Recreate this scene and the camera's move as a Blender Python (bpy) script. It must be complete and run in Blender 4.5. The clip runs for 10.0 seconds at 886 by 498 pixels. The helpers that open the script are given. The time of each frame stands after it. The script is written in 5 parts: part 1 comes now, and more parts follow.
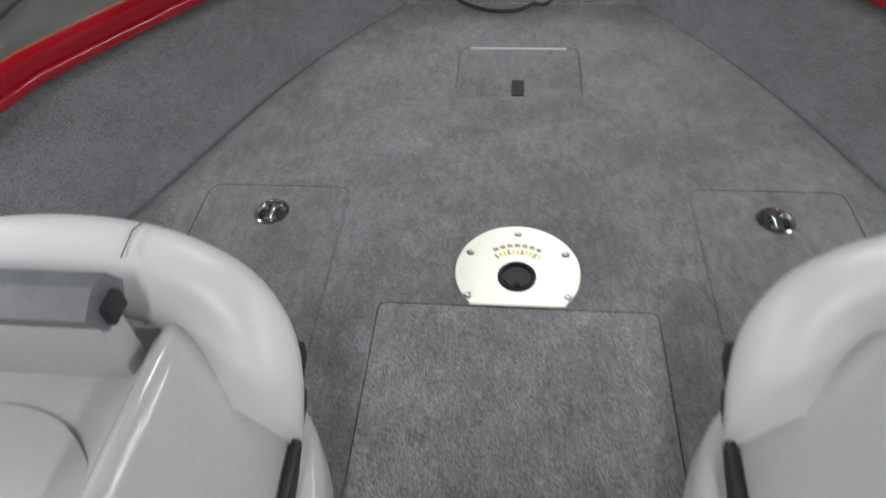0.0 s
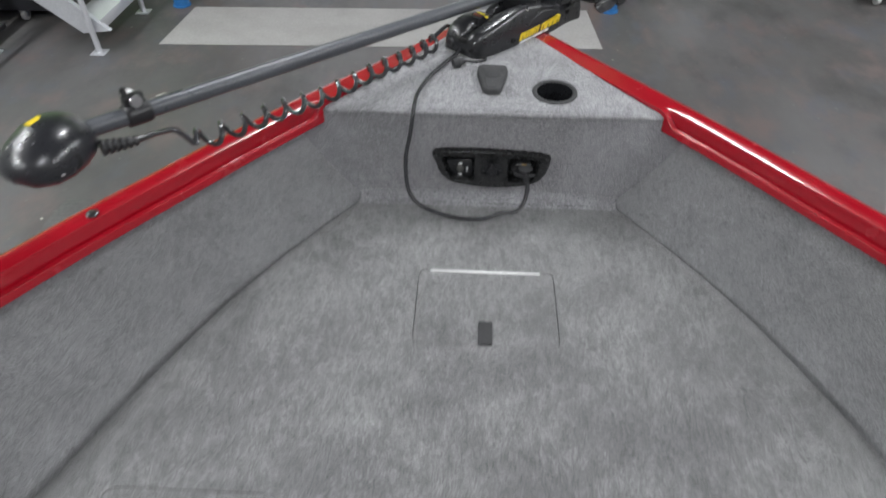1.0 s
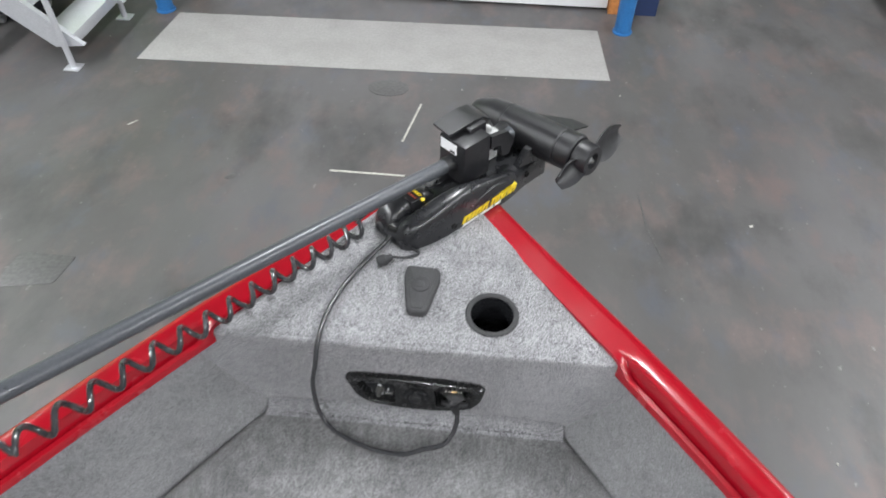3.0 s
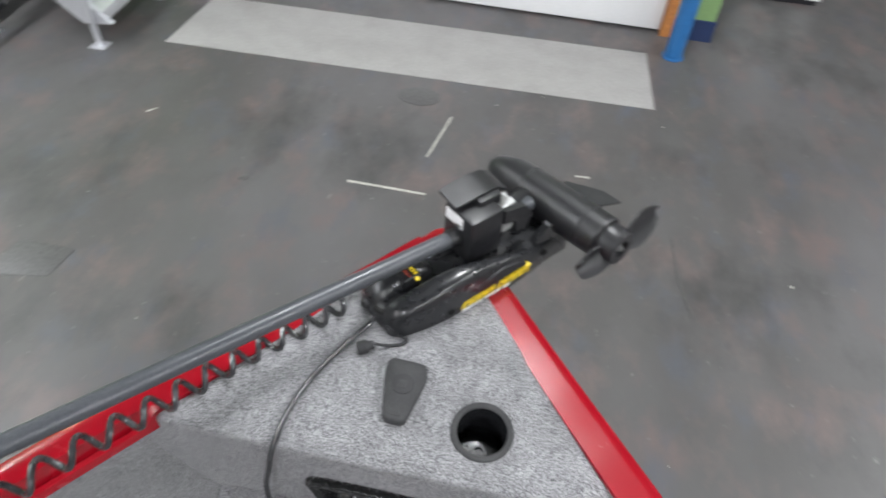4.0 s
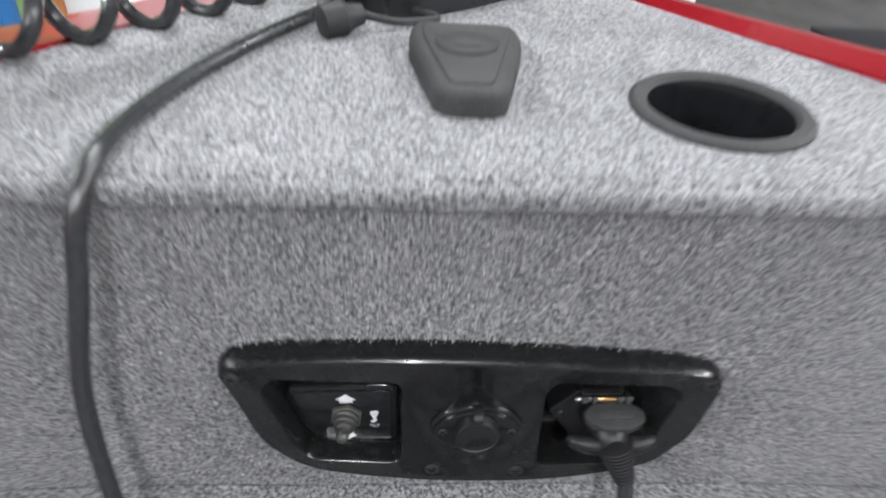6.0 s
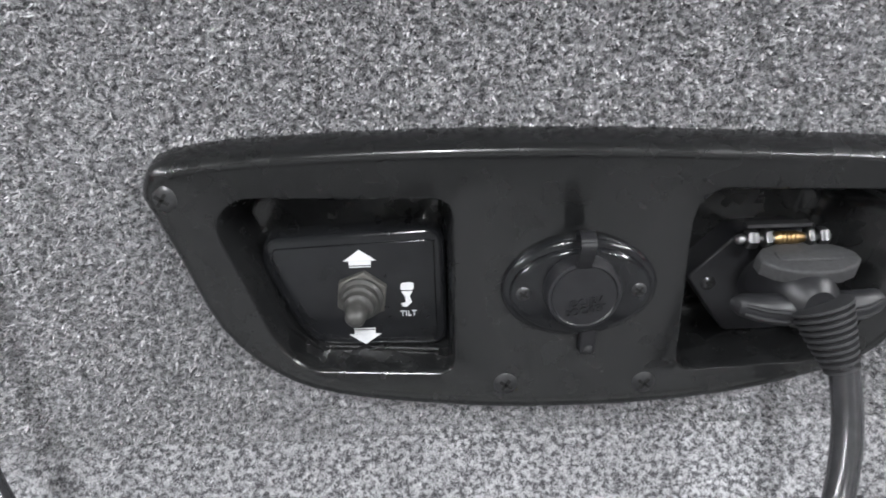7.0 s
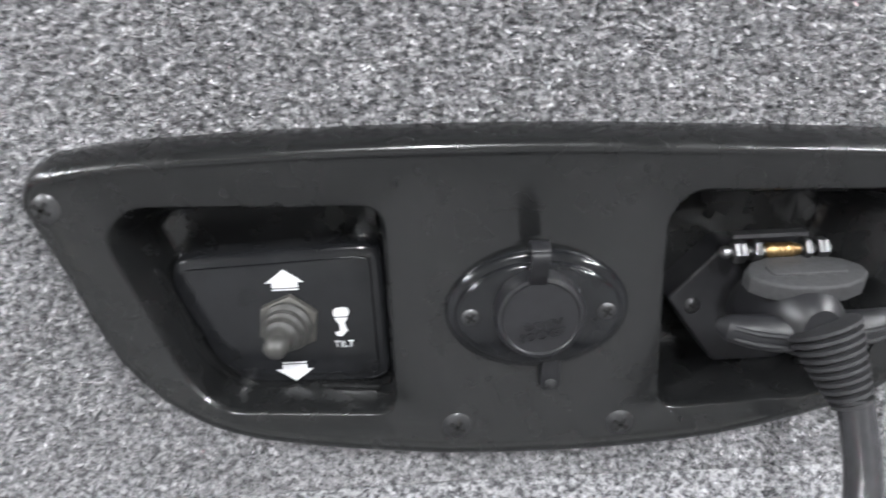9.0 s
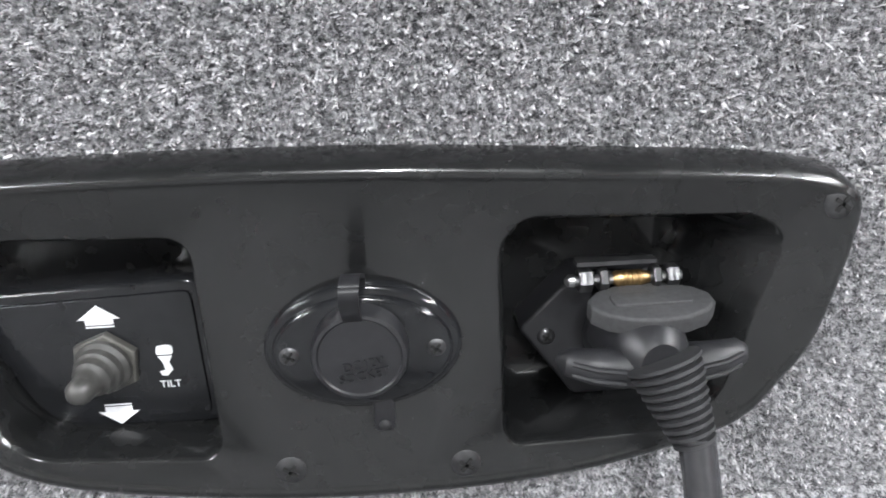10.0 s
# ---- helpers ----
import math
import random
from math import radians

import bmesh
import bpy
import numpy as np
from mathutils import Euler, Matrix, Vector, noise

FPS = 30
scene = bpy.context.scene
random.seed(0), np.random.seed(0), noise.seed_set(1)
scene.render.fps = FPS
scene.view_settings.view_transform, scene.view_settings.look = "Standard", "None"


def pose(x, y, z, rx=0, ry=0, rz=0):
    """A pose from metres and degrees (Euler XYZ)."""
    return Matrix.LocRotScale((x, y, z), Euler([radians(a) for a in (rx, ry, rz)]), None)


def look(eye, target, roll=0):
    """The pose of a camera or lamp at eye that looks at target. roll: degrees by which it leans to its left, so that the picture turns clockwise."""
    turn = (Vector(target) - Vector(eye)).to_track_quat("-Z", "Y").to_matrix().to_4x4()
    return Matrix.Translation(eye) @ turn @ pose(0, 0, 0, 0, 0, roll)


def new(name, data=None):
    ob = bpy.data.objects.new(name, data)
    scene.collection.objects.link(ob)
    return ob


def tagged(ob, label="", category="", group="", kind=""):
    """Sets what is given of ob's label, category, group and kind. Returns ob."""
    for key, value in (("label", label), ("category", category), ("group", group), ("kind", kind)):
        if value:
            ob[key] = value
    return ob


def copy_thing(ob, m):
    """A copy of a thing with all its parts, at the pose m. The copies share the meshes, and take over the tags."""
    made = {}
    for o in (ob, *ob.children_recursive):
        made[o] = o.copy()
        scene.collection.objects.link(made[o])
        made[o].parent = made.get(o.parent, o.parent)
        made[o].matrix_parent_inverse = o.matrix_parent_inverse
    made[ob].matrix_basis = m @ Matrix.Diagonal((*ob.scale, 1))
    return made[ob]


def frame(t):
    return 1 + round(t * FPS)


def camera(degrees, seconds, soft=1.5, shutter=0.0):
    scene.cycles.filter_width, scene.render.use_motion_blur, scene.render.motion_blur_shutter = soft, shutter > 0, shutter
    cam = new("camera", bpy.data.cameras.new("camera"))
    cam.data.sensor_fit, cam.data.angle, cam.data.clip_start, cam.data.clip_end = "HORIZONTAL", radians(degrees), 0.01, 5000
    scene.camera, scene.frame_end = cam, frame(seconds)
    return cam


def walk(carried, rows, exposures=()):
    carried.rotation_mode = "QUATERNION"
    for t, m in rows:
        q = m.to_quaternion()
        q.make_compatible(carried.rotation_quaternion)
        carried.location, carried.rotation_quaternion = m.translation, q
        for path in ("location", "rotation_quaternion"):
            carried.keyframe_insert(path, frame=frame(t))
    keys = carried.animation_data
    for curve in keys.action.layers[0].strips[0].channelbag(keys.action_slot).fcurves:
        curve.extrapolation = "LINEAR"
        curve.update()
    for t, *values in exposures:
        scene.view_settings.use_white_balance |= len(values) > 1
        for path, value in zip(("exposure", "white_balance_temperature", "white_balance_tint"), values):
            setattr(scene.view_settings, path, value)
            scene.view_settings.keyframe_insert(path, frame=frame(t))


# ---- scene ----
cam = camera(67.6, 10.0, 1.7, 0.35)
EXPOSURES = [(0.0, -0.9), (0.6, -0.76), (1.0, -0.26), (1.5, 0.14), (2.0, 0.15), (2.7, 0.2), (4.0, 0.02), (4.5, 0.17), (5.1, 0.22), (5.5, 0.4), (6.0, 0.34), (7.3, 0.95), (10.0, 1.22)]
PATH = [
    (0, (-0.017, 0.108, 2.126), (-0.194, 1.456, 0.66), -3.5),
    (0.1, (-0.025, 0.159, 2.129), (-0.228, 1.492, 0.653), -3.4),
    (0.2, (-0.031, 0.21, 2.142), (-0.257, 1.53, 0.658), -3.5),
    (0.3, (-0.054, 0.294, 2.158), (-0.279, 1.605, 0.661), -3.2),
    (0.4, (-0.046, 0.352, 2.168), (-0.287, 1.658, 0.676), -4.1),
    (0.5, (-0.056, 0.43, 2.197), (-0.19, 1.78, 0.728), -1.5),
    (0.6, (-0.051, 0.467, 2.217), (-0.176, 1.841, 0.771), -1.8),
    (0.8, (-0.041, 0.526, 2.255), (-0.13, 1.968, 0.871), -0.5),
    (0.9, (-0.037, 0.54, 2.251), (-0.126, 2.008, 0.9), -0.6),
    (1, (-0.032, 0.604, 2.266), (-0.11, 2.079, 0.92), -0.1),
    (1.5, (0.049, 0.859, 2.258), (-0.075, 2.399, 0.988), -2.4),
    (2, (0.105, 1.01, 2.446), (-0.071, 2.44, 1.059), -1.7),
    (2.5, (0.136, 1.091, 2.529), (-0.064, 2.472, 1.096), -1.9),
    (2.7, (0.139, 1.142, 2.53), (-0.036, 2.521, 1.092), -1.4),
    (3.8, (0.155, 1.489, 2.521), (0.125, 2.86, 1.065), 5.0),
    (4, (0.16, 1.528, 2.508), (-0.039, 2.876, 1.044), 4.0),
    (4.2, (0.153, 1.545, 2.49), (-0.206, 2.844, 1.012), 2.3),
    (4.5, (0.168, 1.56, 2.465), (-0.504, 2.688, 0.956), -2.0),
    (5, (0.135, 1.56, 2.38), (-0.58, 2.674, 0.881), -12.3),
    (5.2, (0.088, 1.589, 2.235), (-0.361, 2.8, 0.708), -10.4),
    (5.5, (0.031, 1.622, 1.954), (-0.067, 2.999, 0.507), -1.4),
    (5.7, (-0.003, 1.688, 1.805), (0.055, 3.106, 0.396), 1.0),
    (6, (-0.024, 1.713, 1.599), (0.082, 3.361, 0.472), 2.9),
    (6.2, (-0.023, 1.738, 1.49), (0.06, 3.514, 0.575), 2.4),
    (7.3, (-0.044, 1.775, 1.391), (0.015, 3.604, 0.584), -1.9),
    (7.5, (-0.047, 1.779, 1.386), (0.001, 3.62, 0.606), -1.5),
    (8, (-0.044, 1.791, 1.382), (-0.02, 3.656, 0.659), -2.4),
    (8.5, (-0.043, 1.795, 1.379), (-0.036, 3.666, 0.673), -1.8),
    (9, (-0.013, 1.798, 1.373), (0.027, 3.674, 0.682), -2.2),
    (9.5, (0.018, 1.805, 1.37), (0.107, 3.692, 0.715), -2.4),
    (10, (0.034, 1.811, 1.373), (0.134, 3.693, 0.704), -2.2),
]
walk(cam, [(t, look(eye, target, roll)) for t, eye, target, roll in PATH], EXPOSURES)

# ---- world and lamps ----
world = bpy.data.worlds.new("hall_air")
scene.world = world
world.use_nodes = True
world.node_tree.nodes["Background"].inputs[0].default_value = (0.75, 0.8, 0.9, 1)
world.node_tree.nodes["Background"].inputs[1].default_value = 0.06
# Two long side rows follow the cord's shadow; the other four are added fill.
LAMPS = [  # x, y, length, power
    (-4.9, -0.6, 9.6, 790), (5.0, -0.7, 9.6, 820), (-7.2, 5.0, 3.0, 170), (0.3, 3.8, 1.5, 125), (6.8, 6.0, 3.0, 340), (0.1, -2.4, 2.0, 165)]


# ---- materials ----
def material(name, color, rough=0.5, metal=0.0, coat=0.0, grain=0.0, scale=200.0, bump=0.0, dist=0.001, stain=0.0, stain_scale=3.0, other=None, sheen=0.0, spec=0.5, rvar=0.0):
    """A surface with grain (fine) and stain (broad) variation and fine relief."""
    m = bpy.data.materials.new(name)
    m.use_nodes = True
    nt = m.node_tree
    b = nt.nodes["Principled BSDF"]
    b.inputs["Roughness"].default_value = rough
    b.inputs["Metallic"].default_value = metal
    b.inputs["Coat Weight"].default_value = coat
    b.inputs["Coat Roughness"].default_value = 0.08
    b.inputs["Sheen Weight"].default_value = sheen
    b.inputs["Specular IOR Level"].default_value = spec
    co = nt.nodes.new("ShaderNodeTexCoord").outputs["Object"]

    def noise_tex(s, detail=4.0):
        n = nt.nodes.new("ShaderNodeTexNoise")
        n.inputs["Scale"].default_value = s
        n.inputs["Detail"].default_value = detail
        nt.links.new(co, n.inputs["Vector"])
        return n.outputs["Fac"]

    def ramp(fac, lo, hi, a, c):
        r = nt.nodes.new("ShaderNodeMapRange")
        r.inputs["From Min"].default_value, r.inputs["From Max"].default_value = lo, hi
        r.inputs["To Min"].default_value, r.inputs["To Max"].default_value = a, c
        nt.links.new(fac, r.inputs["Value"])
        return r.outputs["Result"]

    def mix(fac, a, c, mode="MIX"):
        x = nt.nodes.new("ShaderNodeMix")
        x.data_type, x.blend_type = "RGBA", mode
        for sock, v in ((x.inputs["Factor"], fac), (x.inputs["A"], a), (x.inputs["B"], c)):
            if isinstance(v, (int, float, tuple)):
                sock.default_value = v
            else:
                nt.links.new(v, sock)
        return x.outputs["Result"]

    col = (*color, 1)
    if stain:
        second = (*(other or [v * 0.5 for v in color]), 1)
        col = mix(ramp(noise_tex(stain_scale, 6.0), 0.42, 0.68, 0.0, stain), col, second)
    if grain:
        g = ramp(noise_tex(scale, 3.0), 0.3, 0.7, 1.0 - grain, 1.0 + grain)
        v = nt.nodes.new("ShaderNodeCombineColor")
        for i in range(3):
            nt.links.new(g, v.inputs[i])
        col = mix(1.0, col, v.outputs["Color"], "MULTIPLY")
    if isinstance(col, tuple):
        b.inputs["Base Color"].default_value = col
    else:
        nt.links.new(col, b.inputs["Base Color"])
    if rvar:
        nt.links.new(ramp(noise_tex(stain_scale * 4, 5.0), 0.3, 0.7, rough - rvar, rough + rvar), b.inputs["Roughness"])
    if bump:
        bp = nt.nodes.new("ShaderNodeBump")
        bp.inputs["Strength"].default_value = bump
        bp.inputs["Distance"].default_value = dist
        nt.links.new(noise_tex(scale, 4.0), bp.inputs["Height"])
        nt.links.new(bp.outputs["Normal"], b.inputs["Normal"])
    return m


def carpet(name, dark, light, worn, clump=0.44):
    """Marled pile: dark and pale fibres, nap patches, soft tufts."""
    m = material(name, light, 0.95, sheen=0.3, spec=0.1)
    nt = m.node_tree
    b = nt.nodes["Principled BSDF"]
    co = nt.nodes.new("ShaderNodeTexCoord").outputs["Object"]

    def tex(scale, detail, rough=0.6, stretch=(1, 1, 1)):
        mp = nt.nodes.new("ShaderNodeMapping")
        mp.inputs["Scale"].default_value = stretch
        n = nt.nodes.new("ShaderNodeTexNoise")
        n.inputs["Scale"].default_value, n.inputs["Detail"].default_value, n.inputs["Roughness"].default_value = scale, detail, rough
        nt.links.new(co, mp.inputs["Vector"])
        nt.links.new(mp.outputs["Vector"], n.inputs["Vector"])
        return n.outputs["Fac"]

    def to(fac, lo, hi, x, y):
        r = nt.nodes.new("ShaderNodeMapRange")
        r.inputs["From Min"].default_value, r.inputs["From Max"].default_value = lo, hi
        r.inputs["To Min"].default_value, r.inputs["To Max"].default_value = x, y
        nt.links.new(fac, r.inputs["Value"])
        return r.outputs["Result"]

    def calc(op, x, y):
        n = nt.nodes.new("ShaderNodeMath")
        n.operation = op
        nt.links.new(x, n.inputs[0])
        nt.links.new(y, n.inputs[1])
        return n.outputs[0]

    fine = tex(1300, 2.0, 0.7, (1, 0.6, 0.8))
    mid = tex(380, 2.5, 0.6, (1, 1, 1.25))
    nap = tex(9, 5.0, 0.65)
    broad = tex(2.6, 4.0)
    fac = calc("ADD", to(fine, 0.36, 0.64, 0.12, 0.76), to(mid, 0.38, 0.62, -clump, clump))
    mixer = nt.nodes.new("ShaderNodeMix")
    mixer.data_type = "RGBA"
    mixer.inputs["A"].default_value, mixer.inputs["B"].default_value = (*dark, 1), (*light, 1)
    nt.links.new(fac, mixer.inputs["Factor"])
    streak = to(tex(65, 4.0, 0.65, (1, 0.4, 1)), 0.3, 0.7, 1 - 0.5 * worn, 1 + 0.4 * worn)
    shade = calc("MULTIPLY", to(nap, 0.3, 0.7, 1 - 0.55 * worn, 1 + 0.4 * worn), to(broad, 0.35, 0.65, 1 - 0.3 * worn, 1 + 0.25 * worn))
    shade = calc("MULTIPLY", shade, streak)
    v = nt.nodes.new("ShaderNodeCombineColor")
    for k in range(3):
        nt.links.new(shade, v.inputs[k])
    x = nt.nodes.new("ShaderNodeMix")
    x.data_type, x.blend_type = "RGBA", "MULTIPLY"
    x.inputs["Factor"].default_value = 1.0
    nt.links.new(mixer.outputs["Result"], x.inputs["A"])
    nt.links.new(v.outputs["Color"], x.inputs["B"])
    nt.links.new(x.outputs["Result"], b.inputs["Base Color"])
    bp = nt.nodes.new("ShaderNodeBump")
    bp.inputs["Strength"].default_value, bp.inputs["Distance"].default_value = 0.8, 0.003
    nt.links.new(calc("ADD", fine, mid), bp.inputs["Height"])
    nt.links.new(bp.outputs["Normal"], b.inputs["Normal"])
    return m


CARPET = carpet("marled_carpet", (0.07, 0.069, 0.076), (0.58, 0.575, 0.595), 0.4)
# Deck and sides: darker copies of the box carpet, gunwale shade in the colour.
CARPET_DECK = carpet("shaded_worn_deck_carpet", (0.075, 0.075, 0.077), (0.36, 0.357, 0.362), 0.48, 0.3)
CARPET_SIDE = carpet("shaded_side_carpet", (0.085, 0.085, 0.088), (0.45, 0.445, 0.462), 0.25, 0.26)
CARPET_LID = carpet("pale_lid_carpet", (0.1, 0.1, 0.098), (0.48, 0.478, 0.468), 0.45)


def pile(name, dark, light):
    """Single carpet tufts, each with its own shade, gathered in light and dark clumps."""
    m = material(name, light, 0.9, sheen=0.2, spec=0.15)
    nt = m.node_tree
    g = nt.nodes.new("ShaderNodeNewGeometry")
    r = nt.nodes.new("ShaderNodeValToRGB")
    r.color_ramp.elements[0].color, r.color_ramp.elements[1].color = (*dark, 1), (*light, 1)
    co = nt.nodes.new("ShaderNodeTexCoord").outputs["Object"]
    mp = nt.nodes.new("ShaderNodeMapping")
    mp.inputs["Scale"].default_value = (1, 1, 1.25)
    n = nt.nodes.new("ShaderNodeTexNoise")
    n.inputs["Scale"].default_value, n.inputs["Detail"].default_value, n.inputs["Roughness"].default_value = 380, 2.5, 0.6
    nt.links.new(co, mp.inputs["Vector"])
    nt.links.new(mp.outputs["Vector"], n.inputs["Vector"])
    a = nt.nodes.new("ShaderNodeMapRange")
    a.inputs["From Min"].default_value, a.inputs["From Max"].default_value = 0.38, 0.62
    a.inputs["To Min"].default_value, a.inputs["To Max"].default_value = -0.05, 0.65
    a.clamp = False
    nt.links.new(n.outputs["Fac"], a.inputs["Value"])
    b = nt.nodes.new("ShaderNodeMath")
    b.operation = "MULTIPLY_ADD"
    b.inputs[1].default_value = 0.42
    nt.links.new(g.outputs["Random Per Island"], b.inputs[0])
    nt.links.new(a.outputs["Result"], b.inputs[2])
    nt.links.new(b.outputs["Value"], r.inputs["Fac"])
    nt.links.new(r.outputs["Color"], nt.nodes["Principled BSDF"].inputs["Base Color"])
    return m


PILE = pile("carpet_tufts", (0.085, 0.084, 0.089), (0.7, 0.69, 0.71))
RED = material("red_metalflake_paint", (0.29, 0.003, 0.011), 0.24, 0.0, coat=0.5, spec=0.4, grain=0.12, scale=1500, rvar=0.05)
HULL = material("dark_hull_paint", (0.06, 0.06, 0.065), 0.35, 0.1, coat=0.4, grain=0.1, scale=300)
BEZEL = material("speckled_black_panel_plastic", (0.0105, 0.0108, 0.0112), 0.25, coat=0.4, spec=0.42, grain=0.35, scale=1500, bump=0.05, dist=0.0004, rvar=0.07, stain_scale=25)
GLOSS = material("glossy_black_plastic", (0.012, 0.0125, 0.014), 0.15, coat=0.1, spec=0.36, grain=0.15, scale=90, bump=0.02, rvar=0.06, stain_scale=20)
MOULD = material("moulded_black_plastic", (0.015, 0.0155, 0.0175), 0.3, coat=0.25, spec=0.5, grain=0.2, scale=700, rvar=0.05, stain_scale=15)
HEAD = material("satin_blue_black_plastic", (0.016, 0.0165, 0.02), 0.3, spec=0.5, coat=0.3, grain=0.15, scale=400, rvar=0.05, stain_scale=20)
BLACK = material("black_plastic", (0.014, 0.014, 0.016), 0.42, grain=0.2, scale=300, bump=0.05, rvar=0.08, stain_scale=12)
RUBBER = material("black_rubber", (0.02, 0.02, 0.022), 0.6, grain=0.2, scale=400, bump=0.1)
GREYRUB = material("charcoal_pad_rubber", (0.032, 0.032, 0.034), 0.7, grain=0.25, scale=600, bump=0.2, stain=0.3, stain_scale=30, other=(0.06, 0.06, 0.06))
CABLE = material("grey_black_cable_jacket", (0.03, 0.03, 0.033), 0.26, coat=0.4, grain=0.15, scale=200)
SHAFT = material("dark_composite_shaft", (0.075, 0.08, 0.09), 0.34, 0.15, grain=0.2, scale=250, bump=0.03, rvar=0.08)
VINYL = material("pale_seat_vinyl", (0.7, 0.675, 0.675), 0.34, grain=0.05, scale=900, bump=0.12, stain=0.15, stain_scale=6, other=(0.5, 0.48, 0.48))
SHELL = material("pale_moulded_seat_shell", (0.46, 0.45, 0.445), 0.22, coat=0.4, grain=0.04, scale=200, stain=0.15, stain_scale=5, other=(0.5, 0.49, 0.49))
GREY = material("mid_grey_painted_bar", (0.2, 0.2, 0.215), 0.45, 0.3, grain=0.1, scale=120, stain=0.3, stain_scale=30)
CHROME = material("polished_chrome", (0.8, 0.8, 0.82), 0.12, 1.0, grain=0.03, scale=60)
STEEL = material("stainless_screw", (0.55, 0.55, 0.56), 0.3, 1.0, grain=0.1, scale=300)
DARKSTEEL = material("blackened_screw", (0.085, 0.085, 0.088), 0.3, 0.8, grain=0.2, scale=300)
SATIN = material("brushed_aluminium_plate", (0.6, 0.585, 0.515), 0.4, 0.6, grain=0.05, scale=500, stain=0.12, stain_scale=18, other=(0.6, 0.58, 0.5))
BRASS = material("brass", (0.62, 0.42, 0.2), 0.3, 1.0, grain=0.1, scale=400)
YELLOW = material("yellow_decal", (0.75, 0.55, 0.02), 0.4, grain=0.05, scale=300)
WHITE = material("white_decal", (0.8, 0.8, 0.82), 0.4, grain=0.04, scale=300)
REDINK = material("red_brown_decal", (0.3, 0.05, 0.03), 0.5, grain=0.1, scale=300)
OLIVE = material("faded_olive_print", (0.28, 0.27, 0.16), 0.5, grain=0.2, scale=300)
HINGE = material("pale_hinge_strip", (0.6, 0.6, 0.6), 0.4, 0.3, grain=0.15, scale=200)
def floor_paint():
    """Worn paint on concrete: broad dark, bluish and reddish patches, fine specks."""
    m = material("worn_painted_concrete", (0.1, 0.1, 0.1), 0.42)
    nt = m.node_tree
    b = nt.nodes["Principled BSDF"]
    co = nt.nodes.new("ShaderNodeTexCoord").outputs["Object"]

    def tex(scale, detail, lo, hi, off):
        mp = nt.nodes.new("ShaderNodeMapping")
        mp.inputs["Location"].default_value = (off, off * 0.7, 0)
        mp.inputs["Scale"].default_value = (1.0, 0.6, 1.0)
        n = nt.nodes.new("ShaderNodeTexNoise")
        n.inputs["Scale"].default_value, n.inputs["Detail"].default_value, n.inputs["Roughness"].default_value = scale, detail, 0.62
        r = nt.nodes.new("ShaderNodeMapRange")
        r.inputs["From Min"].default_value, r.inputs["From Max"].default_value = lo, hi
        nt.links.new(co, mp.inputs["Vector"])
        nt.links.new(mp.outputs["Vector"], n.inputs["Vector"])
        nt.links.new(n.outputs["Fac"], r.inputs["Value"])
        return r.outputs["Result"]

    col = (0.076, 0.0725, 0.071, 1)
    for tone, fac in (((0.103, 0.1, 0.101, 1), tex(0.7, 6, 0.42, 0.66, 3.1)), ((0.122, 0.096, 0.092, 1), tex(4.5, 8, 0.5, 0.68, 11.0)), ((0.08, 0.085, 0.1, 1), tex(3.9, 5, 0.54, 0.72, 23.0)), ((0.048, 0.047, 0.046, 1), tex(1.9, 9, 0.52, 0.7, 31.0)), ((0.2, 0.2, 0.19, 1), tex(26, 4, 0.66, 0.78, 5.0))):
        x = nt.nodes.new("ShaderNodeMix")
        x.data_type = "RGBA"
        nt.links.new(fac, x.inputs["Factor"])
        if isinstance(col, tuple):
            x.inputs["A"].default_value = col
        else:
            nt.links.new(col, x.inputs["A"])
        x.inputs["B"].default_value = tone
        col = x.outputs["Result"]
    nt.links.new(col, b.inputs["Base Color"])
    r = nt.nodes.new("ShaderNodeMapRange")
    r.inputs["To Min"].default_value, r.inputs["To Max"].default_value = 0.32, 0.6
    nt.links.new(tex(1.9, 6, 0.3, 0.7, 17.0), r.inputs["Value"])
    nt.links.new(r.outputs["Result"], b.inputs["Roughness"])
    bp = nt.nodes.new("ShaderNodeBump")
    bp.inputs["Strength"].default_value, bp.inputs["Distance"].default_value = 0.05, 0.004
    nt.links.new(tex(40, 5, 0.3, 0.7, 2.0), bp.inputs["Height"])
    nt.links.new(bp.outputs["Normal"], b.inputs["Normal"])
    return m


FLOOR = floor_paint()
PATCH = material("bare_concrete_strip", (0.29, 0.283, 0.275), 0.8, grain=0.08, scale=60, bump=0.1, dist=0.003, stain=0.5, stain_scale=4, other=(0.225, 0.218, 0.21))
CHALK = material("chalky_floor_mark", (0.42, 0.41, 0.37), 0.9, grain=0.3, scale=90, stain=0.5, stain_scale=20, other=(0.2, 0.2, 0.18))
BOOT = material("worn_black_boot", (0.045, 0.044, 0.042), 0.42, grain=0.2, scale=500, bump=0.05, stain=0.4, stain_scale=120, other=(0.085, 0.083, 0.078))
NUTGREY = material("grey_brown_nut", (0.1, 0.097, 0.088), 0.45, 0.2, grain=0.2, scale=300)
DARKSPOT = material("dark_oil_spot", (0.078, 0.077, 0.076), 0.45, grain=0.2, scale=50)
DOORWHITE = material("white_door_paint", (0.82, 0.82, 0.83), 0.5, grain=0.03, scale=50, stain=0.1, stain_scale=3, other=(0.7, 0.7, 0.7))
GREEN = material("green_wall_paint", (0.2, 0.32, 0.13), 0.55, grain=0.08, scale=60, stain=0.25, stain_scale=3, other=(0.15, 0.25, 0.1))
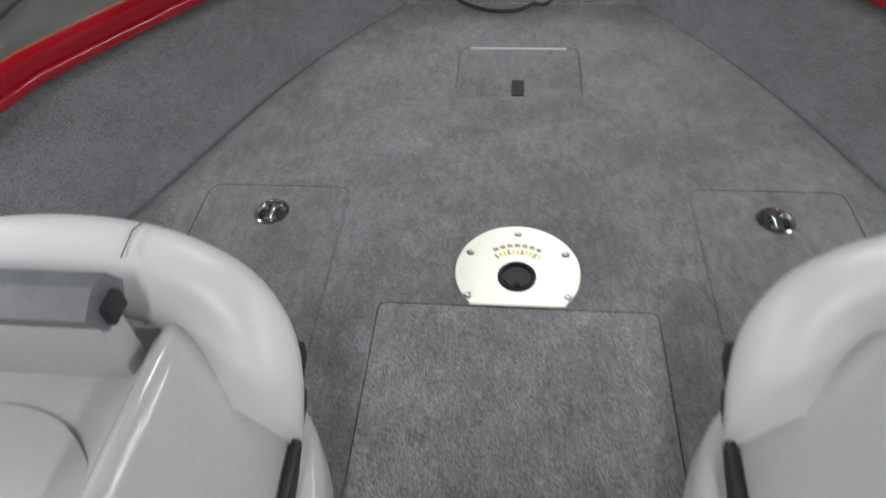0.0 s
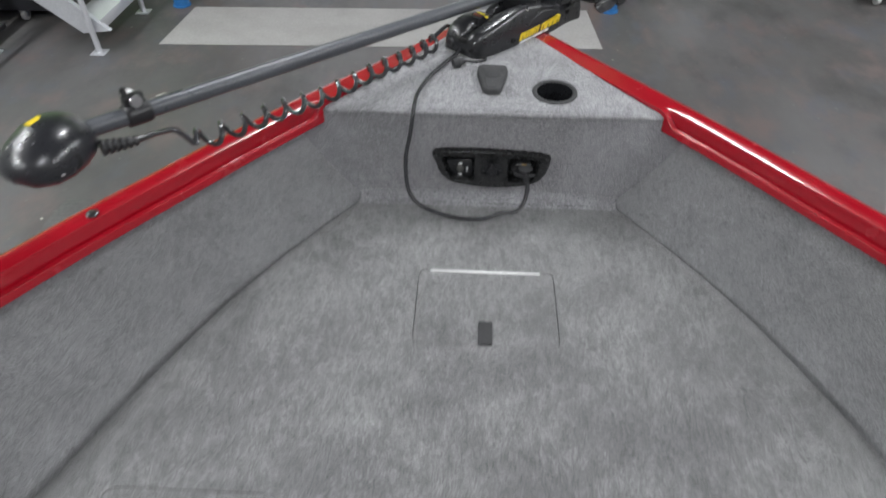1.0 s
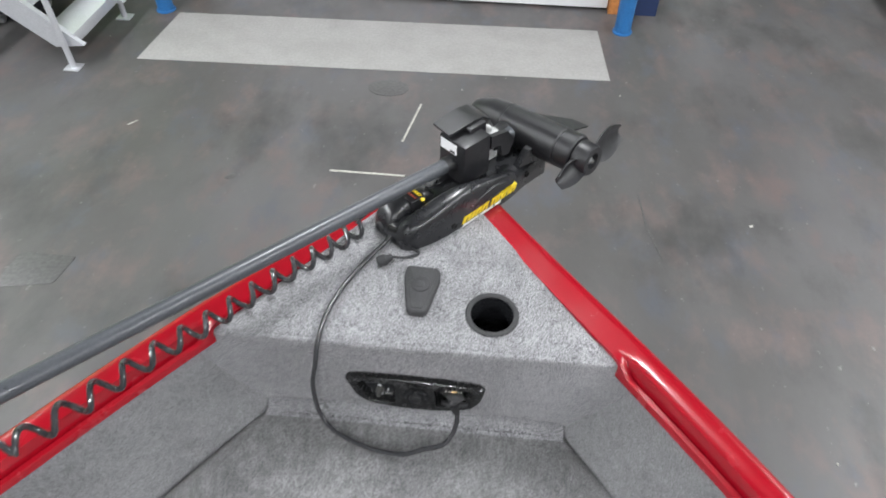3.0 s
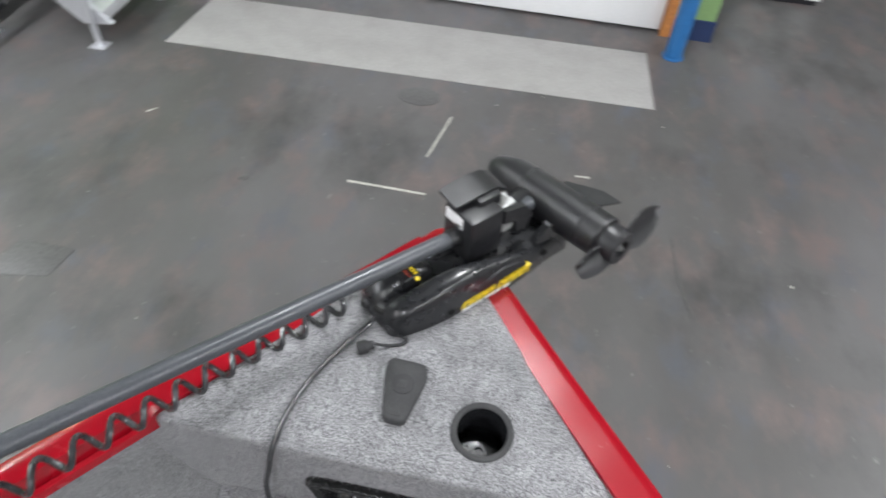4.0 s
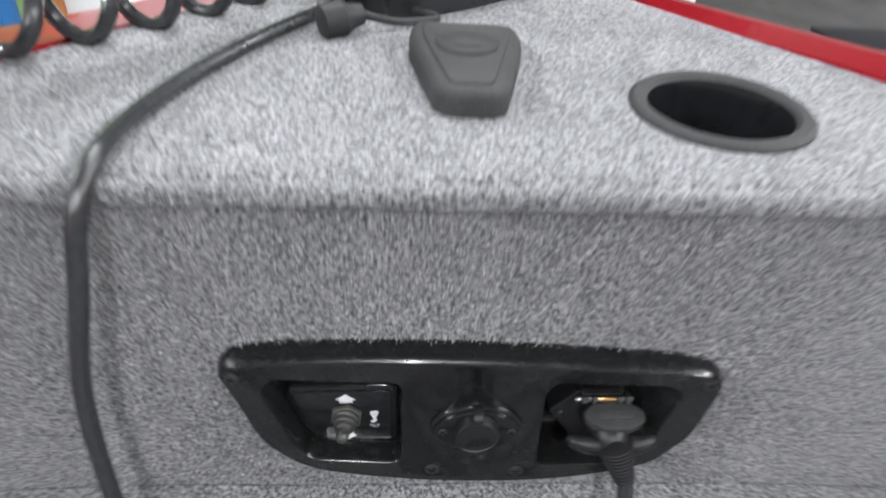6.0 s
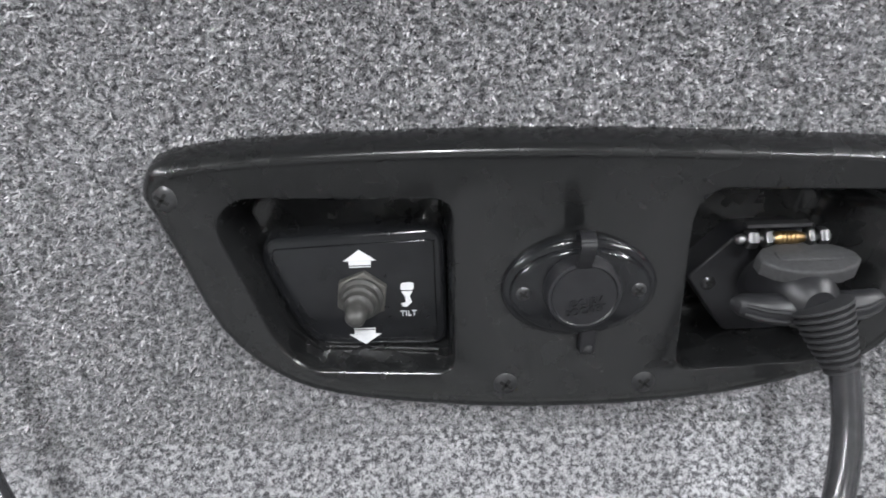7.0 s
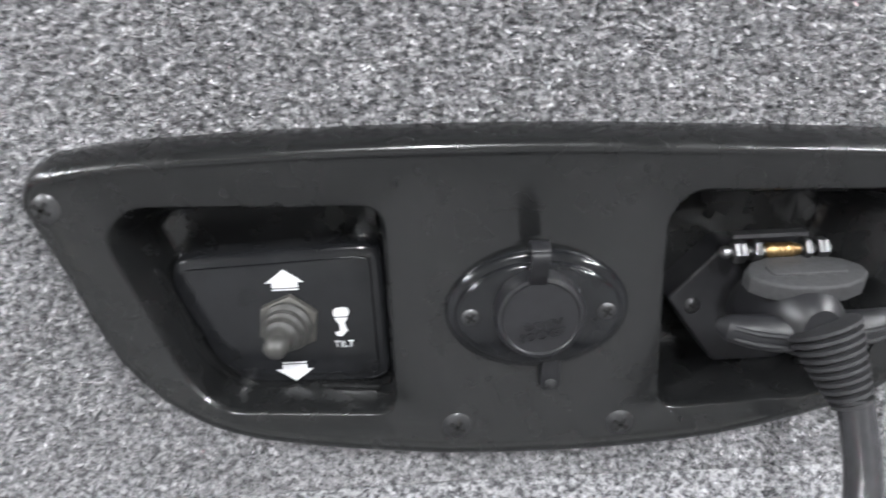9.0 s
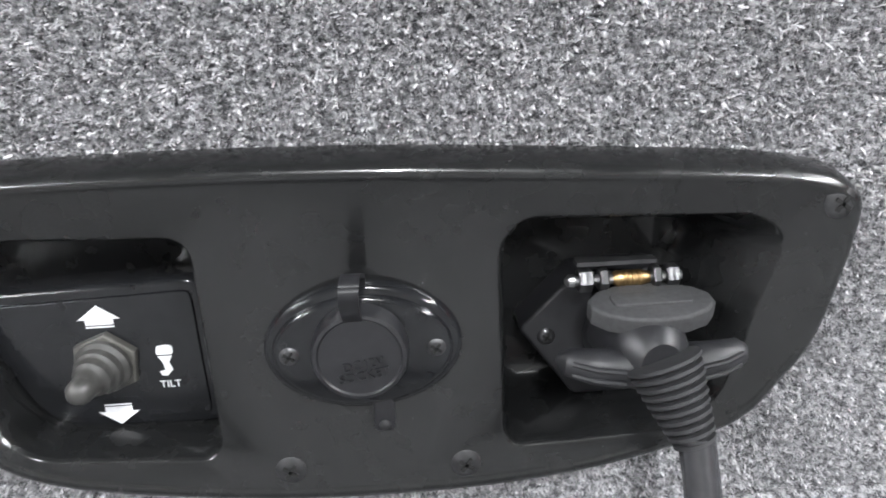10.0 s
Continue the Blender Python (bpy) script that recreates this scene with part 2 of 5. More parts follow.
BLUE = material("blue_post_paint", (0.02, 0.13, 0.34), 0.45, grain=0.12, scale=80, stain=0.3, stain_scale=12, other=(0.015, 0.08, 0.2))
NAVY = material("navy_skirting_paint", (0.015, 0.03, 0.09), 0.5, grain=0.1, scale=80)
WOOD = material("orange_timber", (0.5, 0.2, 0.06), 0.55, grain=0.2, scale=40, stain=0.4, stain_scale=9, other=(0.36, 0.14, 0.05))
ALU = material("pale_aluminium", (0.66, 0.67, 0.7), 0.38, 0.55, grain=0.08, scale=120, stain=0.25, stain_scale=8, other=(0.5, 0.5, 0.53))
IRON = material("black_iron_frame", (0.025, 0.025, 0.03), 0.5, 0.3, grain=0.2, scale=120)
WALLS = material("pale_hall_wall", (0.4, 0.4, 0.39), 0.8, grain=0.06, scale=30, stain=0.2, stain_scale=1)
CEIL = material("dark_hall_ceiling", (0.2, 0.2, 0.2), 0.85, grain=0.05, scale=30, stain=0.2, stain_scale=1)
# Near-black that stands in for the shade in holes, slots and gaps.
HOLLOW_SHADE = material("painted_hollow_shade", (0.01, 0.01, 0.01), 0.9, grain=0.2, scale=50)


# ---- mesh helpers ----
HOME = {}


def thing(name, at, label, category, group=""):
    ob = new(name)
    ob.empty_display_size = 0.05
    ob.location = at
    HOME[ob.name] = Vector(at)
    return tagged(ob, label, category, group)


def solid(name, bm, mat, smooth=True, angle=35):
    me = bpy.data.meshes.new(name)
    bmesh.ops.recalc_face_normals(bm, faces=bm.faces)
    bm.to_mesh(me)
    bm.free()
    me.materials.append(mat)
    if smooth:
        me.shade_smooth()
        me.set_sharp_from_angle(angle=radians(angle))
    return new(name, me)


def part(name, bm, mat, parent, label="", angle=35):
    ob = solid(name, bm, mat, angle=angle)
    ob.parent = parent
    if parent.name in HOME:
        ob.matrix_parent_inverse = Matrix.Translation(-HOME[parent.name])
    return tagged(ob, label)


def structure(name, bm, mat, label, category):
    return tagged(solid(name, bm, mat), label, category, kind="structure")


def box(x0, x1, y0, y1, z0, z1, bevel=0.0, bm=None, m=None):
    bm = bm or bmesh.new()
    mat = Matrix.Translation(((x0 + x1) / 2, (y0 + y1) / 2, (z0 + z1) / 2)) @ Matrix.Diagonal((x1 - x0, y1 - y0, z1 - z0, 1))
    made = bmesh.ops.create_cube(bm, size=1, matrix=(m @ mat) if m else mat)["verts"]
    if bevel:
        edges = list({e for v in made for e in v.link_edges})
        bmesh.ops.bevel(bm, geom=edges, offset=bevel, segments=2, affect="EDGES", profile=0.6)
    return bm


def frame_of(d):
    d = Vector(d).normalized()
    u = d.cross(Vector((0, 0, 1)))
    if u.length < 1e-4:
        u = Vector((1, 0, 0))
    u.normalize()
    return d, u, u.cross(d)


def rings(bm, loops, cap=True, closed=True):
    """Skins a list of equal loops of places."""
    vs = [[bm.verts.new(p) for p in loop] for loop in loops]
    n = len(vs[0])
    for a, b in zip(vs, vs[1:]):
        for i in range(n if closed else n - 1):
            j = (i + 1) % n
            bm.faces.new((a[i], a[j], b[j], b[i]))
    if cap:
        bm.faces.new(vs[0][::-1])
        bm.faces.new(vs[-1])
    return bm


def turned(p, d, profile, seg=24, bm=None, cap=True):
    """A body of revolution: profile rows of (distance along d, radius)."""
    bm = bm or bmesh.new()
    p = Vector(p)
    d, u, v = frame_of(d)
    return rings(bm, [[p + d * s + (u * math.cos(a) + v * math.sin(a)) * max(r, 1e-5) for a in [2 * math.pi * i / seg for i in range(seg)]] for s, r in profile], cap)


def rod(p, q, r, seg=16, bm=None, edge=0.0):
    p, q = Vector(p), Vector(q)
    n = (q - p).length
    e = edge or r * 0.12
    return turned(p, q - p, [(0, r - e), (e, r), (n - e, r), (n, r - e)], seg, bm)


def smooth_path(pts, steps=8):
    """A soft line through the points."""
    pts = [Vector(p) for p in pts]
    out = []
    for i in range(len(pts) - 1):
        a, b, c, d = pts[max(i - 1, 0)], pts[i], pts[i + 1], pts[min(i + 2, len(pts) - 1)]
        for k in range(steps):
            t = k / steps
            out.append(0.5 * ((2 * b) + (c - a) * t + (2 * a - 5 * b + 4 * c - d) * t * t + (3 * b - a - 3 * c + d) * t ** 3))
    return out + [pts[-1]]


def hose(path, r, seg=10, bm=None):
    """A round cable along a path; r a number or a row for each place."""
    bm = bm or bmesh.new()
    path = [Vector(p) for p in path]
    d = (path[1] - path[0]).normalized()
    _, u, _ = frame_of(d)
    loops = []
    for i, p in enumerate(path):
        t = (path[min(i + 1, len(path) - 1)] - path[max(i - 1, 0)]).normalized()
        u = (u - t * u.dot(t)).normalized()
        w = t.cross(u)
        rr = r[i] if isinstance(r, (list, tuple)) else r
        loops.append([p + (u * math.cos(a) + w * math.sin(a)) * rr for a in [2 * math.pi * k / seg for k in range(seg)]])
    return rings(bm, loops)


def rounded(poly, r, n=4):
    """Rounds the corners of a flat polygon of (a, b)."""
    out = []
    m = len(poly)
    for i in range(m):
        p, a, b = Vector(poly[i]), Vector(poly[i - 1]), Vector(poly[(i + 1) % m])
        ra = min(r, (a - p).length * 0.45, (b - p).length * 0.45)
        s, e = p + (a - p).normalized() * ra, p + (b - p).normalized() * ra
        for k in range(n + 1):
            t = k / n
            out.append(tuple(s * (1 - t) ** 2 + p * 2 * t * (1 - t) + e * t * t))
    return out


def inset(poly, d):
    """Moves the outline of a flat polygon inwards by d."""
    m = len(poly)
    area = sum(poly[i][0] * poly[(i + 1) % m][1] - poly[(i + 1) % m][0] * poly[i][1] for i in range(m))
    sign = 1 if area > 0 else -1
    out = []
    for i in range(m):
        a, b = Vector(poly[i - 1]), Vector(poly[(i + 1) % m])
        t = (b - a).normalized()
        out.append((poly[i][0] - t.y * d * sign, poly[i][1] + t.x * d * sign))
    return out


def fill(bm, loops):
    """Fills the area between an outline and its holes; loops are lists of places."""
    edges, verts = [], []
    for loop in loops:
        vs = [bm.verts.new(p) for p in loop]
        verts.append(vs)
        edges += [bm.edges.new((vs[i], vs[(i + 1) % len(vs)])) for i in range(len(vs))]
    bmesh.ops.triangle_fill(bm, edges=edges, use_beauty=True, use_dissolve=False)
    return verts


def slab(poly, z0, z1, soft=0.0, bm=None, put=lambda a, b, c: (a, b, c), steps=3):
    """A plate with outline poly from z0 to z1, its upper edge rounded by soft."""
    bm = bm or bmesh.new()
    loops = [(poly, z0), (poly, z1 - soft)]
    if soft:
        for k in range(1, steps + 1):
            a = math.pi / 2 * k / steps
            loops.append((inset(poly, soft * (1 - math.cos(a))), z1 - soft + soft * math.sin(a)))
    return rings(bm, [[put(a, b, z) for a, b in loop] for loop, z in loops])


def disc(cx, cy, r, n=28, ry=None):
    return [(cx + r * math.cos(2 * math.pi * i / n), cy + (ry or r) * math.sin(2 * math.pi * i / n)) for i in range(n)]


def text_mesh(body, size, depth):
    cu = bpy.data.curves.new("lettering", "FONT")
    cu.body, cu.size, cu.extrude, cu.align_x, cu.align_y = body, size, depth, "CENTER", "CENTER"
    ob = new("lettering", cu)
    bpy.context.view_layer.update()
    me = bpy.data.meshes.new_from_object(ob.evaluated_get(bpy.context.evaluated_depsgraph_get()))
    bpy.data.objects.remove(ob)
    bm = bmesh.new()
    bm.from_mesh(me)
    bpy.data.meshes.remove(me)
    return bm


CX = 0.012        # the boat's middle line
DECK = 1.18       # deck height
FRONT = 2.0       # front of the bow box


def along(table, y):
    """Half-width at y from rows of (y, half-width), y falling."""
    if y >= table[0][0]:
        (a, b), (c, d) = table[0], table[1]
    else:
        for (a, b), (c, d) in zip(table, table[1:]):
            if y >= c:
                break
    return b + (d - b) * (y - a) / (c - a)


def dense(rows):
    return [(p.x, p.y) for p in smooth_path([(y, w, 0) for y, w in rows], 6)]


INNER = dense([(2.5, 0.022), (2.42, 0.085), (2.2, 0.252), (2.0, 0.408), (1.82, 0.545), (1.68, 0.645), (1.52, 0.76), (1.37, 0.858), (1.24, 0.938), (1.1, 0.998), (0.5, 1.1), (-0.2, 1.16), (-1.4, 1.2)])
CREASE = dense([(2.0, 0.322), (1.85, 0.437), (1.65, 0.566), (1.4, 0.682), (1.15, 0.778), (1.0, 0.84), (0.5, 0.97), (-0.2, 1.06), (-1.4, 1.12)])


def steps_between(a, b, n):
    return [a + (b - a) * i / n for i in range(n + 1)]


# ---- the hall ----
structure("floor", box(-9.3, 9.3, -7.3, 12.3, -0.1, 0.0), FLOOR, "dark worn painted concrete workshop floor with reddish blotches", "floor")
structure("ceiling", box(-9.3, 9.3, -7.3, 12.3, 5.0, 5.1), CEIL, "plain dull grey workshop ceiling", "ceiling")
structure("wall_west", box(-9.3, -9.15, -7.3, 12.3, 0, 5.0), WALLS, "plain pale workshop side wall", "wall")
structure("wall_east", box(9.15, 9.3, -7.3, 12.3, 0, 5.0), WALLS, "plain pale workshop side wall", "wall")
structure("wall_south", box(-9.15, 9.15, -7.3, -7.15, 0, 5.0), WALLS, "plain pale workshop rear wall", "wall")
structure("wall_north", box(1.35, 9.15, 12.15, 12.3, 0, 5.0), WALLS, "plain pale workshop far wall", "wall")
bm = box(-9.15, -2.5, 6.42, 6.6, 0.16, 5.0)
box(-2.5, 1.06, 6.42, 6.6, 3.2, 5.0, bm=bm)
box(1.06, 1.35, 6.42, 6.6, 0.16, 5.0, bm=bm)
box(1.17, 1.35, 6.6, 12.15, 0.16, 5.0, bm=bm)
structure("wall_door_side", bm, GREEN, "green painted wall round the white loading door", "wall")
bm = box(-9.15, -2.5, 6.405, 6.6, 0, 0.16)
box(1.06, 1.365, 6.405, 6.6, 0, 0.16, bm=bm)
box(1.17, 1.365, 6.6, 12.15, 0, 0.16, bm=bm)
structure("baseboard", bm, NAVY, "navy painted band along the foot of the green wall", "skirting")
door = thing("door_1", (-0.72, 6.5, 0), "closed white sectional loading door with flat panels", "door")
door["kind"] = "structure"
for i in range(6):
    part("panel", box(-2.38, 0.98, 6.46, 6.52, 0.02 + i * 0.52, 0.535 + i * 0.52, 0.006), DOORWHITE, door)
bm = box(-2.5, -2.385, 6.4, 6.58, 0, 3.2, 0.004)
box(0.985, 1.06, 6.4, 6.58, 0, 3.2, 0.004, bm)
structure("trim", bm, WOOD, "orange stained timber posts framing the loading door", "door frame")
structure("pavement", slab([(-2.47, 5.32), (0.93, 5.40), (0.885, 6.11), (-2.42, 6.03)], -0.001, 0.004, 0.002), PATCH, "pale bare concrete strip before the loading door", "floor patch")
for x, y in ((-2.55, 6.07), (1.075, 6.12)):
    post = thing("bollard", (x, y, 0), "blue painted steel post beside the loading door", "bollard", "bollards at the door")
    part("pipe", turned((x, y, 0), (0, 0, 1), [(0, 0.062), (1.1, 0.062), (1.14, 0.055), (1.16, 0.03)], 24), BLUE, post)
    part("base_ring", turned((x, y, 0), (0, 0, 1), [(0, 0.075), (0.01, 0.075), (0.014, 0.066)], 24), BLUE, post)

# chalk lines, spots and old patches on the floor
for p, q, w in (((-0.81, 4.225), (-0.36, 4.222), 0.016), ((-0.352, 4.97), (-0.42, 4.55), 0.014), ((0.46, 4.592), (0.54, 4.598), 0.014), ((1.585, 4.0), (1.603, 4.004), 0.014), ((-2.195, 4.535), (-2.15, 4.588), 0.012)):
    d = (Vector(q) - Vector(p)).normalized() * 0.5
    n = Vector((-d.y, d.x)) * w
    poly = [tuple(Vector(p) + n), tuple(Vector(p) - n), tuple(Vector(q) - n), tuple(Vector(q) + n)]
    tagged(solid("floor_mark", slab(poly, -0.001, 0.003, 0.001), CHALK), "pale chalky line painted on the workshop floor", "floor mark", "floor marks", "structure")
tagged(solid("floor_spot", slab(disc(-0.6, 5.14, 0.14, 24, 0.1), -0.001, 0.003, 0.001), DARKSPOT), "round dark oily spot on the floor", "stain", kind="structure")
for poly in ([(-2.29, 3.15), (-2.265, 3.395), (-1.965, 3.397), (-1.995, 3.205)], [(-1.42, 4.09), (-1.38, 4.14), (-1.345, 4.12), (-1.37, 4.08)]):
    tagged(solid("floor_patch", slab(rounded(poly, 0.02), -0.001, 0.0025, 0.001), DARKSPOT), "dark worn patch on the workshop floor", "stain", "dark floor patches", "structure")
for p, q in (((1.0, 4.2), (1.02, 3.93)), ((1.02, 3.92), (1.075, 3.69))):
    d = (Vector(q) - Vector(p)).normalized() * 0.005
    tagged(solid("floor_scratch", slab([(p[0] - d.y, p[1] + d.x), (p[0] + d.y, p[1] - d.x), (q[0] + d.y, q[1] - d.x), (q[0] - d.y, q[1] + d.x)], -0.001, 0.002, 0.0005), DARKSPOT), "thin dark scratch in the floor paint", "scratch", "floor scratches", "structure")
bm = bmesh.new()
rnd = random.Random(5)
for i in range(34):
    x, y, s = rnd.uniform(-4, 4), rnd.uniform(2.4, 6.2), rnd.uniform(0.002, 0.006)
    box(x - s, x + s * rnd.uniform(0.4, 1.5), y - s, y + s, -0.001, 0.003, 0.001, bm)
tagged(solid("floor_debris", bm, CHALK), "small pale flecks of grit on the floor", "debris", kind="stuff")


def make_lamp(x, y, length, power):
    half = length / 2
    lamp = thing("ceiling_light", (x, y, 4.9), "unseen white strip light fitting added under the ceiling", "ceiling light", "ceiling strip lights")
    part("housing", box(x - 0.12, x + 0.12, y - half, y + half, 4.93, 5.0, 0.01), DOORWHITE, lamp)
    for s in (-0.112, 0.112):
        part("reflector", box(x + s - 0.008, x + s + 0.008, y - half, y + half, 4.88, 4.93, 0.003), DOORWHITE, lamp)
    data = bpy.data.lights.new("strip_lamp", "AREA")
    data.shape, data.size, data.size_y, data.energy, data.color = "RECTANGLE", 0.18, length - 0.05, power, (0.95, 0.975, 1.0)
    light = new("strip_lamp", data)
    light.location = (x, y, 4.91)


for x, y, length, power in LAMPS:
    make_lamp(x, y, length, power)


# ---- the boat ----
def pierced(poly, holes, z0, z1, soft=0.0, depth=0.03, slope=0.0, bm=None):
    """A sheet with outline poly and holes that go through it."""
    bm = bm or bmesh.new()

    def up(loop, z):
        return [(x, y, z + slope * (y - FRONT)) for x, y in loop]
    loops = [up(poly, z0), up(poly, z1 - soft)]
    top = poly
    if soft:
        for k in (1, 2, 3):
            a = math.pi / 2 * k / 3
            top = inset(poly, soft * (1 - math.cos(a)))
            loops.append(up(top, z1 - soft + soft * math.sin(a)))
    rings(bm, loops, cap=False)
    fill(bm, [up(top, z1)] + [up(h, z1) for h in holes])
    for h in holes:
        rings(bm, [up(h, z1), up(inset(h, -0.001), z1 - 0.004), up(h, z1 - depth)], cap=False)
    bmesh.ops.remove_doubles(bm, verts=bm.verts, dist=0.00005)
    return bm


boat = thing("boat", (CX, 0.6, 0.0), "open fishing boat with red gunwales and grey carpeted bow deck", "boat")


def rect(x0, x1, y0, y1, r=0.015):
    return rounded([(x0, y0), (x1, y0), (x1, y1), (x0, y1)], r, 3)


YS = steps_between(FRONT, -1.35, 34)


def crease(y):
    """Half-width of the trough between deck and side, added to shade the crease, and how far it has sunk (0 to 1)."""
    f = min(1.0, 0.12 + (FRONT - y) / 0.6)
    return along(CREASE, y) * (1 + 0.05 * f), f


BOW_HATCH = rect(-0.147, 0.167, 1.495, 1.722, 0.02)
HATCH_L = rect(-0.655, -0.343, 0.40, 1.150, 0.03)
HATCH_R = rect(0.362, 0.675, 0.40, 1.172, 0.03)
LID = rect(-0.237, 0.262, 0.02, 0.842, 0.015)
bm = bmesh.new()
loops = []
for inward, drop in ((0.0, 0.09), (0.0, 0.06), (0.08, 0.046), (0.2, 0.031), (0.36, 0.017), (0.55, 0.0075), (0.78, 0.0018), (1.0, 0.0)):
    edge = [(crease(y)[0] - inward * (0.02 + 0.11 * min(1.0, (FRONT - y) / 0.7)), y) for y in YS]
    fall = [drop if drop > 0.08 else drop * crease(y)[1] for y in YS]
    loops.append([(CX - w, y, DECK - d) for (w, y), d in zip(edge, fall)] + [(CX + w, y, DECK - d) for (w, y), d in reversed(list(zip(edge, fall)))])
rings(bm, loops, cap=False)
fill(bm, [loops[-1]] + [[(x, y, DECK) for x, y in h] for h in (BOW_HATCH, HATCH_L, HATCH_R, LID)])
for h in (BOW_HATCH, HATCH_L, HATCH_R, LID):
    rings(bm, [[(x, y, DECK) for x, y in h], [(x, y, DECK - 0.004) for x, y in inset(h, -0.001)], [(x, y, DECK - 0.03) for x, y in h]], cap=False)
bmesh.ops.remove_doubles(bm, verts=bm.verts, dist=0.00005)
part("deck", bm, CARPET_DECK, boat, "grey marine carpet on the bow deck", angle=60)
for poly, name in ((BOW_HATCH, "bow_hatch"), (HATCH_L, "storage_hatch"), (HATCH_R, "storage_hatch"), (LID, "step_lid")):
    hatch = part(name, slab(inset(poly, 0.0009), DECK - 0.03, DECK - 0.0005, 0.002), CARPET_LID if name == "step_lid" else CARPET_DECK, boat, "carpeted hatch lid set flush in the deck")
    if name == "bow_hatch":
        part("hinge_strip", box(-0.12, 0.135, 1.7135, 1.7205, DECK - 0.004, DECK + 0.0025, 0.001), HINGE, hatch, "thin pale hinge strip")
        part("pull_tab", slab(rect(-0.006, 0.024, 1.498, 1.562, 0.004), DECK - 0.004, DECK + 0.004, 0.002), RUBBER, hatch, "small black rubber pull tab")
    if name == "storage_hatch":
        cx, cy = (-0.498, 1.066) if poly is HATCH_L else (0.518, 1.084)
        latch = part("latch", turned((cx, cy, DECK - 0.002), (0, 0, 1), [(0, 0.037), (0.005, 0.037), (0.007, 0.034), (0.0065, 0.031), (0.002, 0.027), (0.0005, 0.012)], 32), CHROME, hatch, "round chrome flush latch")
        part("handle", slab(rounded([(cx - 0.022, cy + 0.012), (cx - 0.008, cy + 0.004), (cx - 0.009, cy - 0.026), (cx + 0.009, cy - 0.026), (cx + 0.008, cy + 0.004), (cx + 0.022, cy + 0.012), (cx + 0.018, cy + 0.026), (cx - 0.018, cy + 0.026)], 0.005), DECK + 0.001, DECK + 0.009, 0.003), CHROME, latch)
        # Black discs paint the shade beside the handle; the dish has no wells.
        for s in (-1, 1):
            part("finger_shade", slab(disc(cx + s * 0.018, cy - 0.006, 0.009, 14, 0.013), DECK + 0.0005, DECK + 0.002, 0.0005), HOLLOW_SHADE, latch, "near-black disc painted as the shade under the latch handle")
# Solid black slabs added under the lids as the shade in their gaps.
part("hatch_shade", box(-0.68, 0.7, 0.0, 1.2, DECK - 0.08, DECK - 0.051), HOLLOW_SHADE, boat, "near-black slab standing in for the shade below the hatches")
part("hatch_shade", box(-0.2, 0.22, 1.2, 1.74, DECK - 0.08, DECK - 0.051), HOLLOW_SHADE, boat, "near-black slab standing in for the shade below the hatches")

